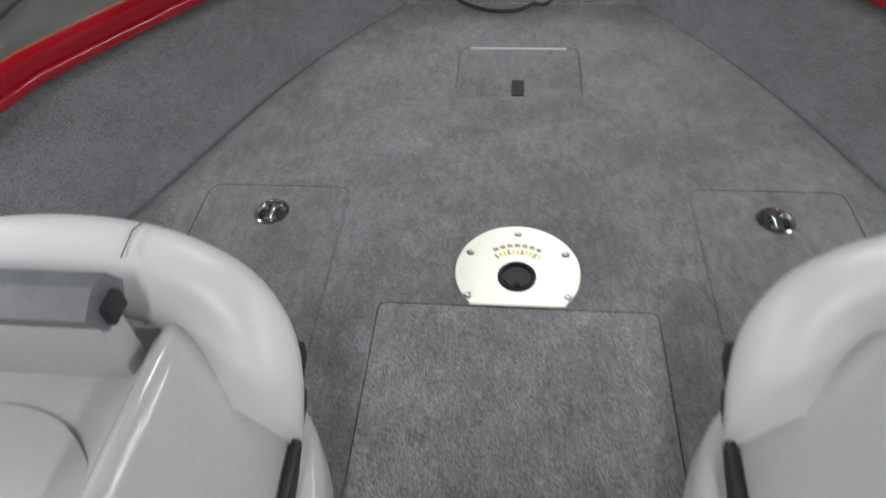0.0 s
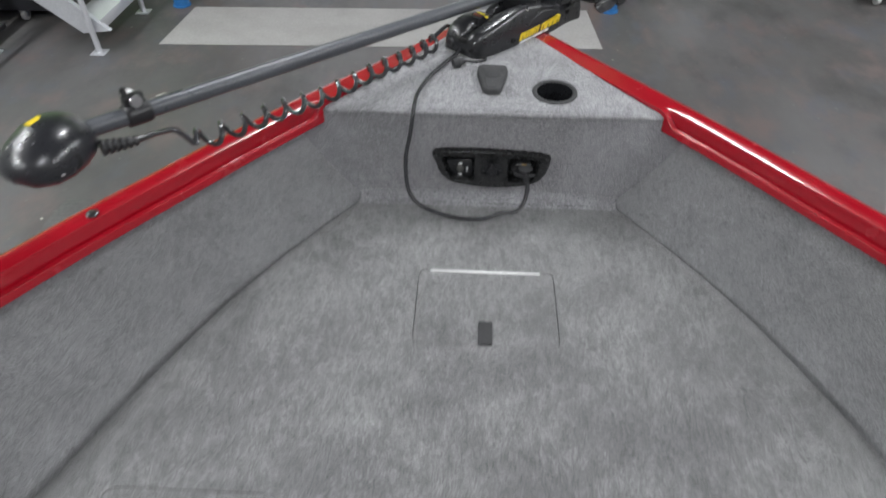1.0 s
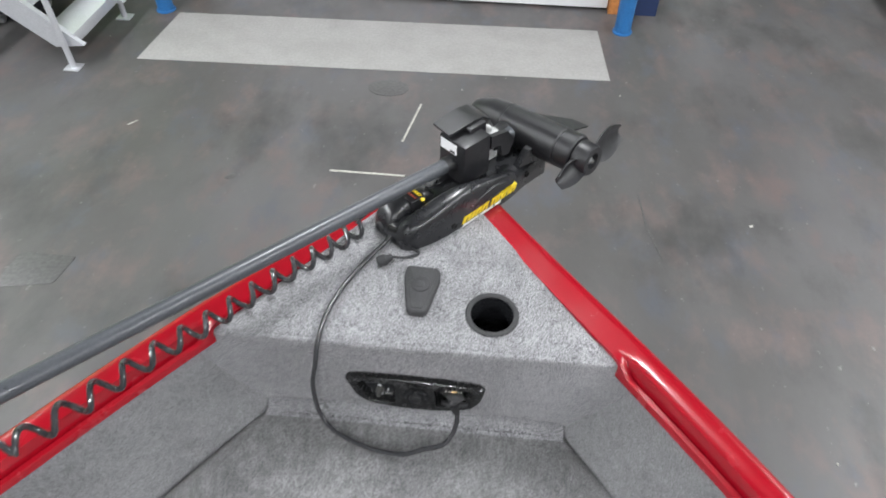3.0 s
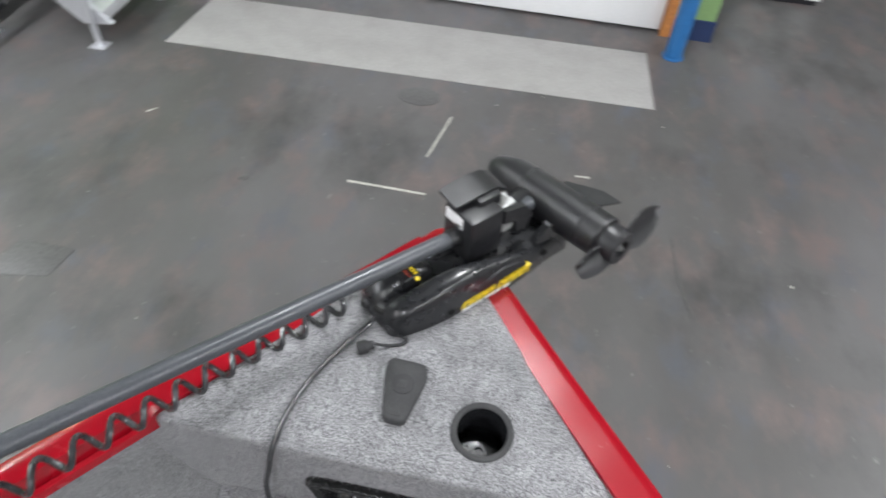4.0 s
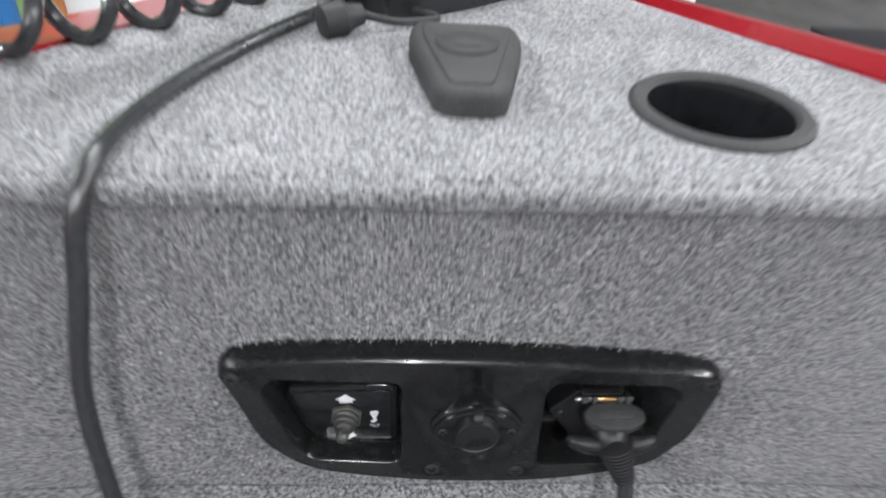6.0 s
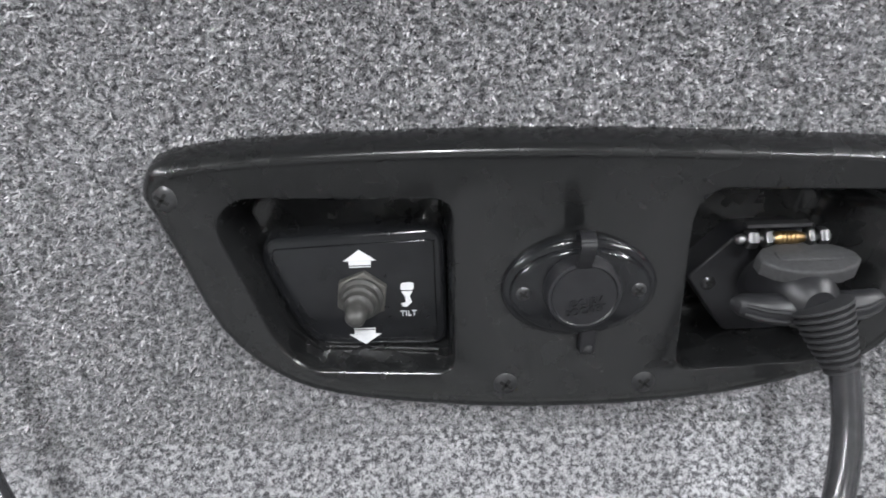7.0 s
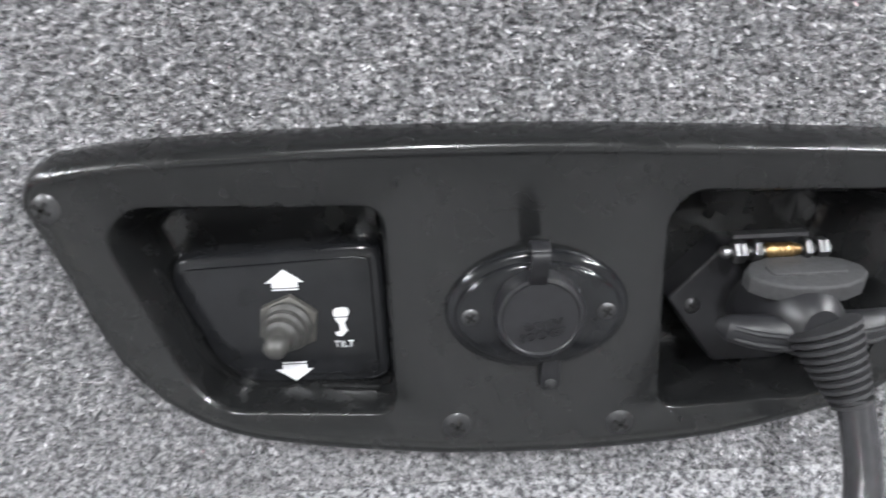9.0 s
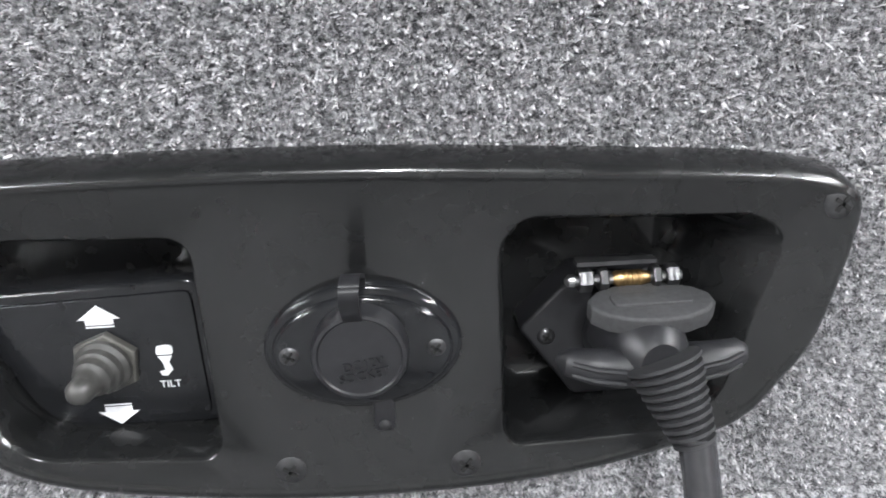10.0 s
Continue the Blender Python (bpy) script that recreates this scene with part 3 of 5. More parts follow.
# sides, gunwales, hull
for s, word in ((-1, "left"), (1, "right")):
    bm = bmesh.new()
    loops = []
    for y in YS:
        a, b = CX + s * (crease(y)[0] - 0.003), CX + s * (along(INNER, y) + 0.068)
        a0, low = a, DECK - 0.062 * crease(y)[1] - 0.002
        loops.append([(a0, y, DECK - 0.08)] + [(a + (b - a) * t + s * 0.012 * math.sin(math.pi * t), y, low + (1.386 - low) * t) for t in (0.0, 0.05, 0.2, 0.4, 0.6, 0.8, 1.0)] + [(b + s * 0.008, y, 1.384), (b + s * 0.008, y, DECK - 0.08)])
    part("side_panel", rings(bm, loops), CARPET_SIDE, boat, "grey carpeted inner side of the boat")
    prof = [(0.0, 1.402), (0.0, 1.414), (0.003, 1.419), (0.011, 1.421), (0.0135, 1.416), (0.016, 1.416), (0.0178, 1.424), (0.019, 1.441), (0.0225, 1.4495), (0.031, 1.4535), (0.05, 1.4548), (0.064, 1.453), (0.0725, 1.4475), (0.0765, 1.436), (0.077, 1.395), (0.06, 1.388)]
    ys = steps_between(2.50, 2.06, 10) + steps_between(2.05, 1.97, 8) + steps_between(1.95, 1.7, 6) + steps_between(1.7, -1.35, 30)[1:]
    loops = []
    for y in ys:
        p = Vector((along(INNER, y), y))
        q = Vector((along(INNER, y - 0.04), y - 0.04))
        r = Vector((along(INNER, y + 0.04), y + 0.04))
        t = (q - r).normalized()
        n = Vector((-t.y, t.x)) if -t.y > 0 else Vector((t.y, -t.x))
        f = 1.0 - (0.36 if s < 0 else 0.1) * min(1.0, max(0.0, (y - 2.0) / 0.4))
        g = min(1.0, max(0.0, (y - 1.972) / 0.035))
        g = g * g * (3 - 2 * g)
        loops.append([(CX + s * (p.x + n.x * u * f), p.y + n.y * u * f, z + (1.4525 - z) * g * (1 if u < 0.066 and z > 1.405 else 0)) for u, z in prof])
    gun = part("gunwale", rings(bmesh.new(), loops), RED, boat, "glossy red metalflake gunwale")
    if s < 0:
        part("bolt", turned((-0.762, 1.56, 1.4535), (0, 0, 1), [(0, 0.012), (0.003, 0.012), (0.005, 0.009), (0.005, 0.004), (0.003, 0.003)], 20), DARKSTEEL, gun, "steel bolt head on the gunwale")
    bm = bmesh.new()
    loops = []
    for y in steps_between(2.56, -1.35, 26):
        w = max(along(INNER, y) + 0.075, 0.03)
        k = min(1.0, max(0.0, (2.6 - y) / 1.6)) ** 0.6
        loops.append([(CX + s * w, y, 1.40), (CX + s * (w * 0.97), y, 1.2), (CX + s * w * 0.94, y, 1.0), (CX + s * (w * (0.7 + 0.18 * k)), y, 0.9 - 0.2 * k), (CX + s * w * 0.45, y, 0.8 - 0.28 * k), (CX, y, 0.72 - 0.32 * k)])
    part("hull_side", rings(bm, loops, cap=False, closed=False), HULL, boat, "dark painted outer hull")
part("bow_cap", slab(rounded([(CX - 0.07, 2.43), (CX + 0.1, 2.43), (CX + 0.1, 2.49), (CX + 0.03, 2.57), (CX - 0.02, 2.57), (CX - 0.07, 2.50)], 0.02), 1.39, 1.452, 0.008), RED, boat, "red cap where the gunwales meet")
w = along(INNER, -1.35) + 0.075
part("transom", rings(bmesh.new(), [[(CX - w, y, 1.42), (CX + w, y, 1.42), (CX + w * 0.88, y, 0.78), (CX, y, 0.4), (CX - w * 0.88, y, 0.78)] for y in (-1.41, -1.35)]), HULL, boat)
for y in (1.0, -0.7):
    part("keel_block", box(CX - 0.5, CX + 0.5, y - 0.08, y + 0.08, 0.0, 0.56, 0.01), IRON, boat)

# the carpeted bow box
ys = steps_between(FRONT, 2.40, 6)
LAP = [0.0, 0.006, 0.01, 0.012, 0.012, 0.012, 0.012]
TOP = [(CX + along(INNER, y) + k, y) for y, k in zip(ys, LAP)] + [(CX - along(INNER, y) - k, y) for y, k in reversed(list(zip(ys, LAP)))]
CUP = (0.168, 2.094)
part("box_top", pierced(TOP, [disc(*CUP, 0.05, 32)], 1.4315, 1.4415, 0.0095, 0.05, slope=0.045), CARPET, boat, "pale grey carpeted top of the bow box")
PANEL = [(-0.132, 1.322), (-0.130, 1.329), (-0.121, 1.3355), (-0.088, 1.3385), (-0.033, 1.3395), (0.022, 1.3385), (0.062, 1.3365), (0.125, 1.3325), (0.150, 1.329), (0.162, 1.3235), (0.166, 1.313), (0.159, 1.278), (0.150, 1.262), (0.134, 1.2445), (0.095, 1.2325), (0.055, 1.2275), (0.011, 1.227), (-0.025, 1.2295), (-0.072, 1.2372), (-0.096, 1.2488), (-0.114, 1.27), (-0.124, 1.3)]
PANEL = [(p.x, p.y) for p in smooth_path([(a, b, 0) for a, b in PANEL + PANEL[:1]], 3)[:-1]]


def face(a, b, c):
    """On the box's front: across, up, out towards the cockpit."""
    return (a, FRONT - c, b)


bm = bmesh.new()
outer = [(CX - 0.31, 1.14), (CX + 0.31, 1.14), (CX + 0.49, 1.384), (CX + 0.43, 1.397), (CX + 0.409, 1.4325), (CX - 0.409, 1.4325), (CX - 0.43, 1.397), (CX - 0.49, 1.384)]
outer = [tuple(Vector(outer[i]).lerp(Vector(outer[(i + 1) % 8]), k / 4)) for i in range(8) for k in range(4)]
fill(bm, [[face(a, b, 0) for a, b in outer], [face(a, b, 0) for a, b in inset(PANEL, 0.002)]])
rings(bm, [[face(a, b, 0) for a, b in inset(PANEL, 0.002)], [face(a, b, -0.01) for a, b in inset(PANEL, 0.002)]], cap=False)
bmesh.ops.remove_doubles(bm, verts=bm.verts, dist=0.00005)
part("box_front", bm, CARPET, boat, "grey carpeted upright front of the bow box")
part("edge_roll", hose([(CX - 0.4, FRONT + 0.002, 1.4325), (CX - 0.2, FRONT, 1.433), (CX, FRONT - 0.0005, 1.4335), (CX + 0.2, FRONT, 1.433), (CX + 0.4, FRONT + 0.002, 1.4325)], 0.0068, 12), CARPET, boat, "rounded carpet roll along the box edge")
bm = bmesh.new()
rings(bm, [[(CX + w, FRONT + 0.001, DECK - 0.01), (CX + w, FRONT + 0.001, DECK + 0.0255 * e), (CX + w, FRONT - 0.0025, DECK + 0.0275 * e), (CX + w, 1.993, DECK + 0.025 * e), (CX + w, 1.986, DECK + 0.0155 * e), (CX + w, 1.98, DECK + 0.0075 * e), (CX + w, 1.974, DECK + 0.0028 * e), (CX + w, 1.966, DECK + 0.0008), (CX + w, 1.958, DECK - 0.003), (CX + w, 1.958, DECK - 0.01)] for w, e in ((-0.335, 0.55), (-0.31, 0.8), (-0.2, 1.02), (-0.1, 0.97), (0, 1.03), (0.1, 0.98), (0.2, 1.0), (0.31, 0.75), (0.335, 0.5))])
part("carpet_fold", bm, CARPET, boat, "strip of carpet turned up against the box front")
seam = part("carpet_seam", hose([(-0.29, 1.9745, DECK + 0.0018), (0.0, 1.9742, DECK + 0.0022), (0.31, 1.9745, DECK + 0.0018)], 0.0012, 8), CARPET_DECK, boat)
r = random.Random(3)
for k in range(30):
    x = -0.27 + k * 0.0185 + r.uniform(-0.003, 0.003)
    part("stitch", box(x, x + r.uniform(0.004, 0.011), 1.9735, 1.9752, DECK + 0.002, DECK + 0.0042, 0.0004), RUBBER, seam)
# Unseen black sheet added for the darkness inside the box.
part("box_shade_sheet", box(CX - 0.28, CX + 0.28, FRONT + 0.025, FRONT + 0.03, 1.19, 1.38), HOLLOW_SHADE, boat)

def tufts(name, count, spot, normal, parent):
    """Short carpet fibres standing on a surface; spot gives places."""
    r = random.Random(11)
    verts, faces = [], []
    n = Vector(normal)
    _, u, v = frame_of(n)
    while len(faces) < count:
        p = spot(r)
        if p is None:
            continue
        p = Vector(p)
        a = r.uniform(0, 2 * math.pi)
        side = u * math.cos(a) + v * math.sin(a)
        lean = n * r.uniform(0.001, 0.0024) + (u * r.gauss(0, 1) + v * r.gauss(0, 1)) * 0.0009
        w = r.uniform(0.00022, 0.0005)
        k = len(verts)
        verts += [p - side * w, p + side * w, p + lean + side * w * 0.7, p + lean - side * w * 0.7]
        faces.append((k, k + 1, k + 2, k + 3))
    me = bpy.data.meshes.new(name)
    me.from_pydata(verts, [], faces)
    me.materials.append(PILE)
    ob = new(name, me)
    ob.parent = parent
    ob.matrix_parent_inverse = Matrix.Translation(-HOME[parent.name])
    ob["kind"] = "stuff"


def in_panel(x, z):
    inside = False
    for (x0, z0), (x1, z1) in zip(PANEL, PANEL[1:] + PANEL[:1]):
        if (z0 > z) != (z1 > z) and x < (x1 - x0) * (z - z0) / (z1 - z0) + x0:
            inside = not inside
    return inside


def front_spot(r):
    x, z = r.gauss(0.015, 0.17), r.uniform(1.19, 1.43)
    return None if in_panel(x, z) or abs(x - CX) > 0.34 + 0.4 * (z - 1.19) else (x, FRONT, z)


def rim_spot(r):
    i = r.randrange(len(PANEL))
    p, q = Vector(PANEL[i]), Vector(PANEL[(i + 1) % len(PANEL)])
    p = p.lerp(q, r.random()) + Vector((r.gauss(0, 0.0012), r.gauss(0, 0.0012)))
    return None if in_panel(p.x, p.y) else (p.x, FRONT - r.uniform(0.0, 0.004), p.y)


tufts("carpet_nap", 125000, front_spot, (0, -1, 0), boat)
tufts("carpet_nap", 1500, rim_spot, (0, -1, 0), boat)
tufts("carpet_nap", 9000, lambda r: (r.uniform(-0.36, 0.38), FRONT - 0.0045 + r.gauss(0, 0.002), 1.436 + r.gauss(0, 0.003)), (0, -0.7, 0.7), boat)


def fold_spot(r):
    t = r.random()
    return (r.uniform(-0.3, 0.32), 1.9945 - 0.017 * t, DECK + 0.026 * (1 - t) + 0.001)


tufts("carpet_nap", 9000, fold_spot, (0, -0.8, 0.6), boat)

# seat pedestal plate
PX, PY = 0.0135, 0.925
arc = [(PX + 0.118 * math.cos(a), PY + 0.118 * math.sin(a)) for a in [radians(-44 + 268 * i / 40) for i in range(41)]]
bm = bmesh.new()
hole = disc(PX - 0.001, PY - 0.015, 0.036, 32)
rings(bm, [[(x, y, DECK) for x, y in arc], [(x, y, DECK + 0.003) for x, y in arc], [(x, y, DECK + 0.005) for x, y in inset(arc, 0.002)]], cap=False)
fill(bm, [[(x, y, DECK + 0.005) for x, y in inset(arc, 0.002)], [(x, y, DECK + 0.005) for x, y in hole]])
bmesh.ops.remove_doubles(bm, verts=bm.verts, dist=0.00005)
plate = part("pedestal_plate", bm, SATIN, boat, "bright D-shaped aluminium seat plate screwed to the deck")
part("socket", turned((PX - 0.001, PY - 0.015, DECK - 0.001), (0, 0, 1), [(0, 0.036), (0.008, 0.036), (0.0095, 0.033), (0.008, 0.029), (0.003, 0.0285), (0.002, 0.02)], 32), BLACK, plate, "black plastic socket with a cap")
part("cap", slab(disc(PX - 0.001, PY - 0.015, 0.025, 28), DECK + 0.001, DECK + 0.006, 0.002), GREYRUB, plate)
# A raised black block paints the shaded notch; nothing is cut.
part("notch_shade", box(PX - 0.007, PX + 0.005, PY - 0.041, PY - 0.031, DECK + 0.005, DECK + 0.0075, 0.002), HOLLOW_SHADE, plate)
for x, y in ((0.014, 1.02), (-0.077, 0.968), (0.104, 0.97), (-0.076, 0.862), (0.105, 0.866)):
    part("screw", turned((x, y, DECK + 0.005), (0, 0, 1), [(0, 0.0075), (0.002, 0.007), (0.003, 0.004), (0.0015, 0.002)], 16), STEEL, plate)
for i in range(11):
    a = radians(128 - i * 7.6)
    m = Matrix.Translation((PX + 0.064 * math.cos(a), PY - 0.015 + 0.062 * math.sin(a), DECK + 0.0052)) @ Matrix.Rotation(a, 4, "Z")
    part("print_mark", box(-0.006, 0.006, -0.0022, 0.0022, -0.0004, 0.0006, m=m), YELLOW if i % 3 else OLIVE, plate)
for i in range(7):
    a = radians(122 - i * 10.5)
    m = Matrix.Translation((PX + 0.079 * math.cos(a), PY - 0.015 + 0.079 * math.sin(a), DECK + 0.0052)) @ Matrix.Rotation(a, 4, "Z")
    part("print_mark", box(-0.004, 0.004, -0.005, 0.005, -0.0004, 0.0006, m=m), OLIVE, plate)

# ---- cup holder, foot pad ----
cup = thing("cup_holder", (*CUP, 1.40), "black plastic cup holder with grey rim sunk in the carpet", "cup holder")
ZC = 1.4415 + 0.045 * (CUP[1] - FRONT)
part("cup", turned((*CUP, ZC), Vector((0, -0.045, 1)), [(0.0012, 0.0448), (-0.004, 0.043), (-0.03, 0.042), (-0.075, 0.04), (-0.08, 0.036), (-0.082, 0.006)], 40, cap=False), GLOSS, cup)
part("drain_ring", turned((*CUP, ZC - 0.08), (0, 0, 1), [(0, 0.014), (0.006, 0.013), (0.006, 0.008), (0.001, 0.007)], 20), BLACK, cup)
part("rim", turned((*CUP, ZC), Vector((0, -0.045, 1)), [(-0.004, 0.056), (0.002, 0.056), (0.0042, 0.053), (0.004, 0.047), (0.001, 0.0445)], 40, cap=False), GREYRUB, cup, "dull grey flat rim")

pad = thing("foot_pad", (0.013, 2.14, 1.44), "charcoal rubber foot control pad lying on the carpet", "foot pedal")
PADP = rounded([(-0.023, 2.198), (0.05, 2.195), (0.053, 2.165), (0.034, 2.082), (0.026, 2.073), (-0.002, 2.074), (-0.01, 2.083), (-0.026, 2.168)], 0.012)


def pad_put(a, b, c):
    return (a, b, c + 0.045 * (b - FRONT))


part("body", slab(PADP, 1.4405, 1.458, 0.006, put=pad_put), GREYRUB, pad)
part("tread", slab(inset(PADP, 0.009), 1.4575, 1.4597, 0.0015, put=pad_put), GREYRUB, pad)
part("button", slab(disc(0.013, 2.145, 0.021, 24), 1.459, 1.4615, 0.0012, put=pad_put), RUBBER, pad, "round black pad button")
part("emblem", slab(rounded([(0.004, 2.136), (0.022, 2.136), (0.02, 2.152), (0.006, 2.152)], 0.003), 1.461, 1.4622, 0.0004, put=pad_put), GREYRUB, pad, "small worn grey emblem")

# ---- switch panel ----
panel = thing("switch_panel", (0.017, FRONT, 1.285), "glossy black plastic bow switch panel with tilt toggle and sockets", "switch panel")
MOUTH_L = rounded([(-0.1085, 1.312), (-0.1, 1.3205), (-0.0265, 1.318), (-0.0265, 1.2475), (-0.082, 1.2512), (-0.092, 1.262)], 0.007)
FLOOR_L = rounded([(-0.102, 1.309), (-0.096, 1.315), (-0.0295, 1.3145), (-0.0285, 1.252), (-0.0785, 1.2548), (-0.0875, 1.2645)], 0.006)
MOUTH_R = rounded([(0.0595, 1.311), (0.066, 1.3185), (0.133, 1.316), (0.142, 1.309), (0.127, 1.257), (0.114, 1.2468), (0.0605, 1.2448)], 0.007)
FLOOR_R = rounded([(0.064, 1.305), (0.068, 1.312), (0.118, 1.31), (0.124, 1.304), (0.113, 1.261), (0.107, 1.2515), (0.0645, 1.2505)], 0.006)
bm = bmesh.new()
rim = [(PANEL, -0.002), (inset(PANEL, -0.001), 0.005), (PANEL, 0.0095), (inset(PANEL, 0.0012), 0.013), (inset(PANEL, 0.003), 0.0158), (inset(PANEL, 0.0048), 0.0167), (inset(PANEL, 0.006), 0.0163), (inset(PANEL, 0.0072), 0.0155)]
rings(bm, [[face(a, b, c) for a, b in loop] for loop, c in rim], cap=False)
fill(bm, [[face(a, b, 0.0155) for a, b in rim[-1][0]]] + [[face(a, b, 0.0155) for a, b in inset(h, -0.0014)] for h in (MOUTH_L, MOUTH_R)])
for h, g, deep in ((MOUTH_L, FLOOR_L, -0.011), (MOUTH_R, FLOOR_R, -0.018)):
    def part_way(t):
        return [(a + (c - a) * t, b + (d - b) * t) for (a, b), (c, d) in zip(h, g)]
    rings(bm, [[face(a, b, c) for a, b in loop] for loop, c in ((inset(h, -0.0014), 0.0155), (inset(h, -0.0006), 0.0149), (h, 0.0135), (part_way(0.25), 0.0095), (part_way(0.75), deep + 0.0045), (part_way(0.92), deep + 0.0015), (inset(g, 0.0015), deep))], cap=False)
    fill(bm, [[face(a, b, deep) for a, b in inset(g, 0.0015)]])
bmesh.ops.remove_doubles(bm, verts=bm.verts, dist=0.00005)
part("bezel", bm, BEZEL, panel, angle=50)


def screw(at, c, r, parent, name="screw"):
    ob = part(name, turned(face(*at, c), (0, -1, 0), [(-0.002, r), (0.0002, r), (0.001, r * 0.75), (0.0013, r * 0.3)], 20), DARKSTEEL, parent, "blackened cross-head screw")
    # The cross is two black bars, slot shade as colour on the head.
    for k in range(2):
        m = Matrix.Translation(face(*at, c + 0.0012)) @ Matrix.Rotation(radians(35 + 90 * k), 4, "Y")
        part("slot_shade", box(-r * 0.55, r * 0.55, -0.0005, 0.0005, -r * 0.12, r * 0.12, m=m), HOLLOW_SHADE, ob)


for at in ((-0.1235, 1.322), (0.1565, 1.3185), (-0.0065, 1.2415), (0.048, 1.2395)):
    screw(at, 0.0154, 0.0048, panel)
PLATE_L = rounded([(-0.0965, 1.2995), (-0.0285, 1.302), (-0.028, 1.25), (-0.0785, 1.2515), (-0.0872, 1.26), (-0.0985, 1.289)], 0.008)
sw = part("switch_plate", slab(PLATE_L, -0.011, 0.0, 0.0025, put=face), GLOSS, panel, "black switch plate with white arrows")
part("label_plate", slab(inset(PLATE_L, 0.0042), -0.001, 0.001, 0.0005, put=face), GLOSS, sw)
TX, TZ = -0.061, 1.2755
part("hex_nut", slab([(TX + 0.0105 * math.cos(radians(60 * k + 22)), TZ + 0.0105 * math.sin(radians(60 * k + 22))) for k in range(6)], 0.001, 0.0038, 0.001, put=face), NUTGREY, sw)
part("toggle", turned(face(TX, TZ, 0.0036), (-0.09, -1, -0.03), [(0, 0.0086), (0.0016, 0.0086), (0.0024, 0.0078), (0.0028, 0.0074), (0.005, 0.0071), (0.0056, 0.0063), (0.0062, 0.006), (0.0082, 0.0057), (0.0088, 0.0047), (0.0096, 0.0041), (0.0128, 0.004), (0.0152, 0.0038), (0.017, 0.0027), (0.0178, 0.001)], 28), BOOT, sw, "grey ribbed toggle boot")
for s, z in ((1, 1.2898), (-1, 1.2576)):
    part("arrow", slab([(TX - 0.0063, z), (TX + 0.0063, z), (TX, z + s * 0.0046)][::s], 0.0, 0.0012, put=face), WHITE, sw)
    for i, h in enumerate((0.0012, 0.0006, 0.0004)):
        y = z - s * (0.0001 + i * 0.0011)
        part("stripe", slab([(TX - 0.0042, y), (TX + 0.0042, y), (TX + 0.0042, y - s * h), (TX - 0.0042, y - s * h)], 0.0, 0.0012, put=face), WHITE, sw)
IX, IZ = -0.0437, 1.2745
part("motor_cowl", slab(rounded([(IX - 0.0026, IZ + 0.0022), (IX + 0.0026, IZ + 0.0022), (IX + 0.0028, IZ + 0.005), (IX + 0.0012, IZ + 0.0056), (IX - 0.0022, IZ + 0.0052)], 0.0008, 2), 0.0, 0.0012, put=face), WHITE, sw)
part("motor_leg", slab([(IX - 0.0022, IZ + 0.0017), (IX + 0.0022, IZ + 0.0017), (IX + 0.001, IZ - 0.0005), (IX + 0.0018, IZ - 0.0032), (IX - 0.0002, IZ - 0.0052), (IX - 0.0018, IZ - 0.005), (IX - 0.0024, IZ - 0.0036), (IX - 0.0006, IZ - 0.0032), (IX - 0.0008, IZ - 0.0008)], 0.0, 0.0012, put=face), WHITE, sw)
bm = text_mesh("TILT", 0.0034, 0.0002)
bmesh.ops.transform(bm, matrix=Matrix.Translation(face(IX + 0.0003, IZ - 0.0082, 0.0011)) @ Matrix.Rotation(radians(90), 4, "X"), verts=bm.verts)
part("tilt_lettering", bm, WHITE, sw)
# accessory socket
SX, SZ = 0.0192, 1.2838
so = part("accessory_socket", slab(disc(SX, SZ, 0.0285, 48, 0.0198), 0.0155, 0.0192, 0.0022, put=face), GLOSS, panel, "black oval accessory socket with capped opening")
part("raised_face", slab(disc(SX, SZ - 0.0003, 0.0258, 48, 0.0172), 0.0185, 0.0212, 0.0018, put=face), GLOSS, so)
for s in (-1, 1):
    screw((SX + s * 0.0208, SZ), 0.0206, 0.0032, so)
KX, KZ = 0.0187, 1.2855
cap = part("socket_cap", turned(face(KX, KZ, 0.0195), (0, -1, 0), [(0, 0.0136), (0.0065, 0.0135), (0.0082, 0.0128), (0.0085, 0.0118), (0.0079, 0.0113), (0.0079, 0.004)], 40), BLACK, so, "dull black socket cap with raised lettering")
for words, dz in (("DC12V", -0.0022), ("SOCKET", -0.0056)):
    bm = text_mesh(words, 0.0038, 0.0006)
    bmesh.ops.transform(bm, matrix=Matrix.Translation(face(KX + 0.0008, KZ + dz, 0.0275)) @ Matrix.Rotation(radians(90), 4, "X") @ Matrix.Rotation(radians(9), 4, "Z"), verts=bm.verts)
    part("raised_lettering", bm, BLACK, cap)
loop = smooth_path([face(KX - 0.001, KZ + 0.0105, 0.0272), face(KX - 0.0012, KZ + 0.0155, 0.031), face(KX - 0.001, KZ + 0.0215, 0.033), face(KX - 0.0006, KZ + 0.0235, 0.0285), face(KX, KZ + 0.021, 0.0222), face(KX, KZ + 0.018, 0.0205)], 6)
bm = bmesh.new()
rings(bm, [[(p.x - 0.0026, p.y, p.z), (p.x + 0.0026, p.y, p.z), (p.x + 0.0026, p.y + 0.0009, p.z + 0.0009), (p.x - 0.0026, p.y + 0.0009, p.z + 0.0009)] for p in loop])
part("cap_strap", bm, BLACK, so)
part("strap_tail", slab(rounded([(0.0205, 1.269), (0.0268, 1.269), (0.0268, 1.2555), (0.0205, 1.2555)], 0.002), 0.0155, 0.0192, 0.001, put=face), BLACK, so)
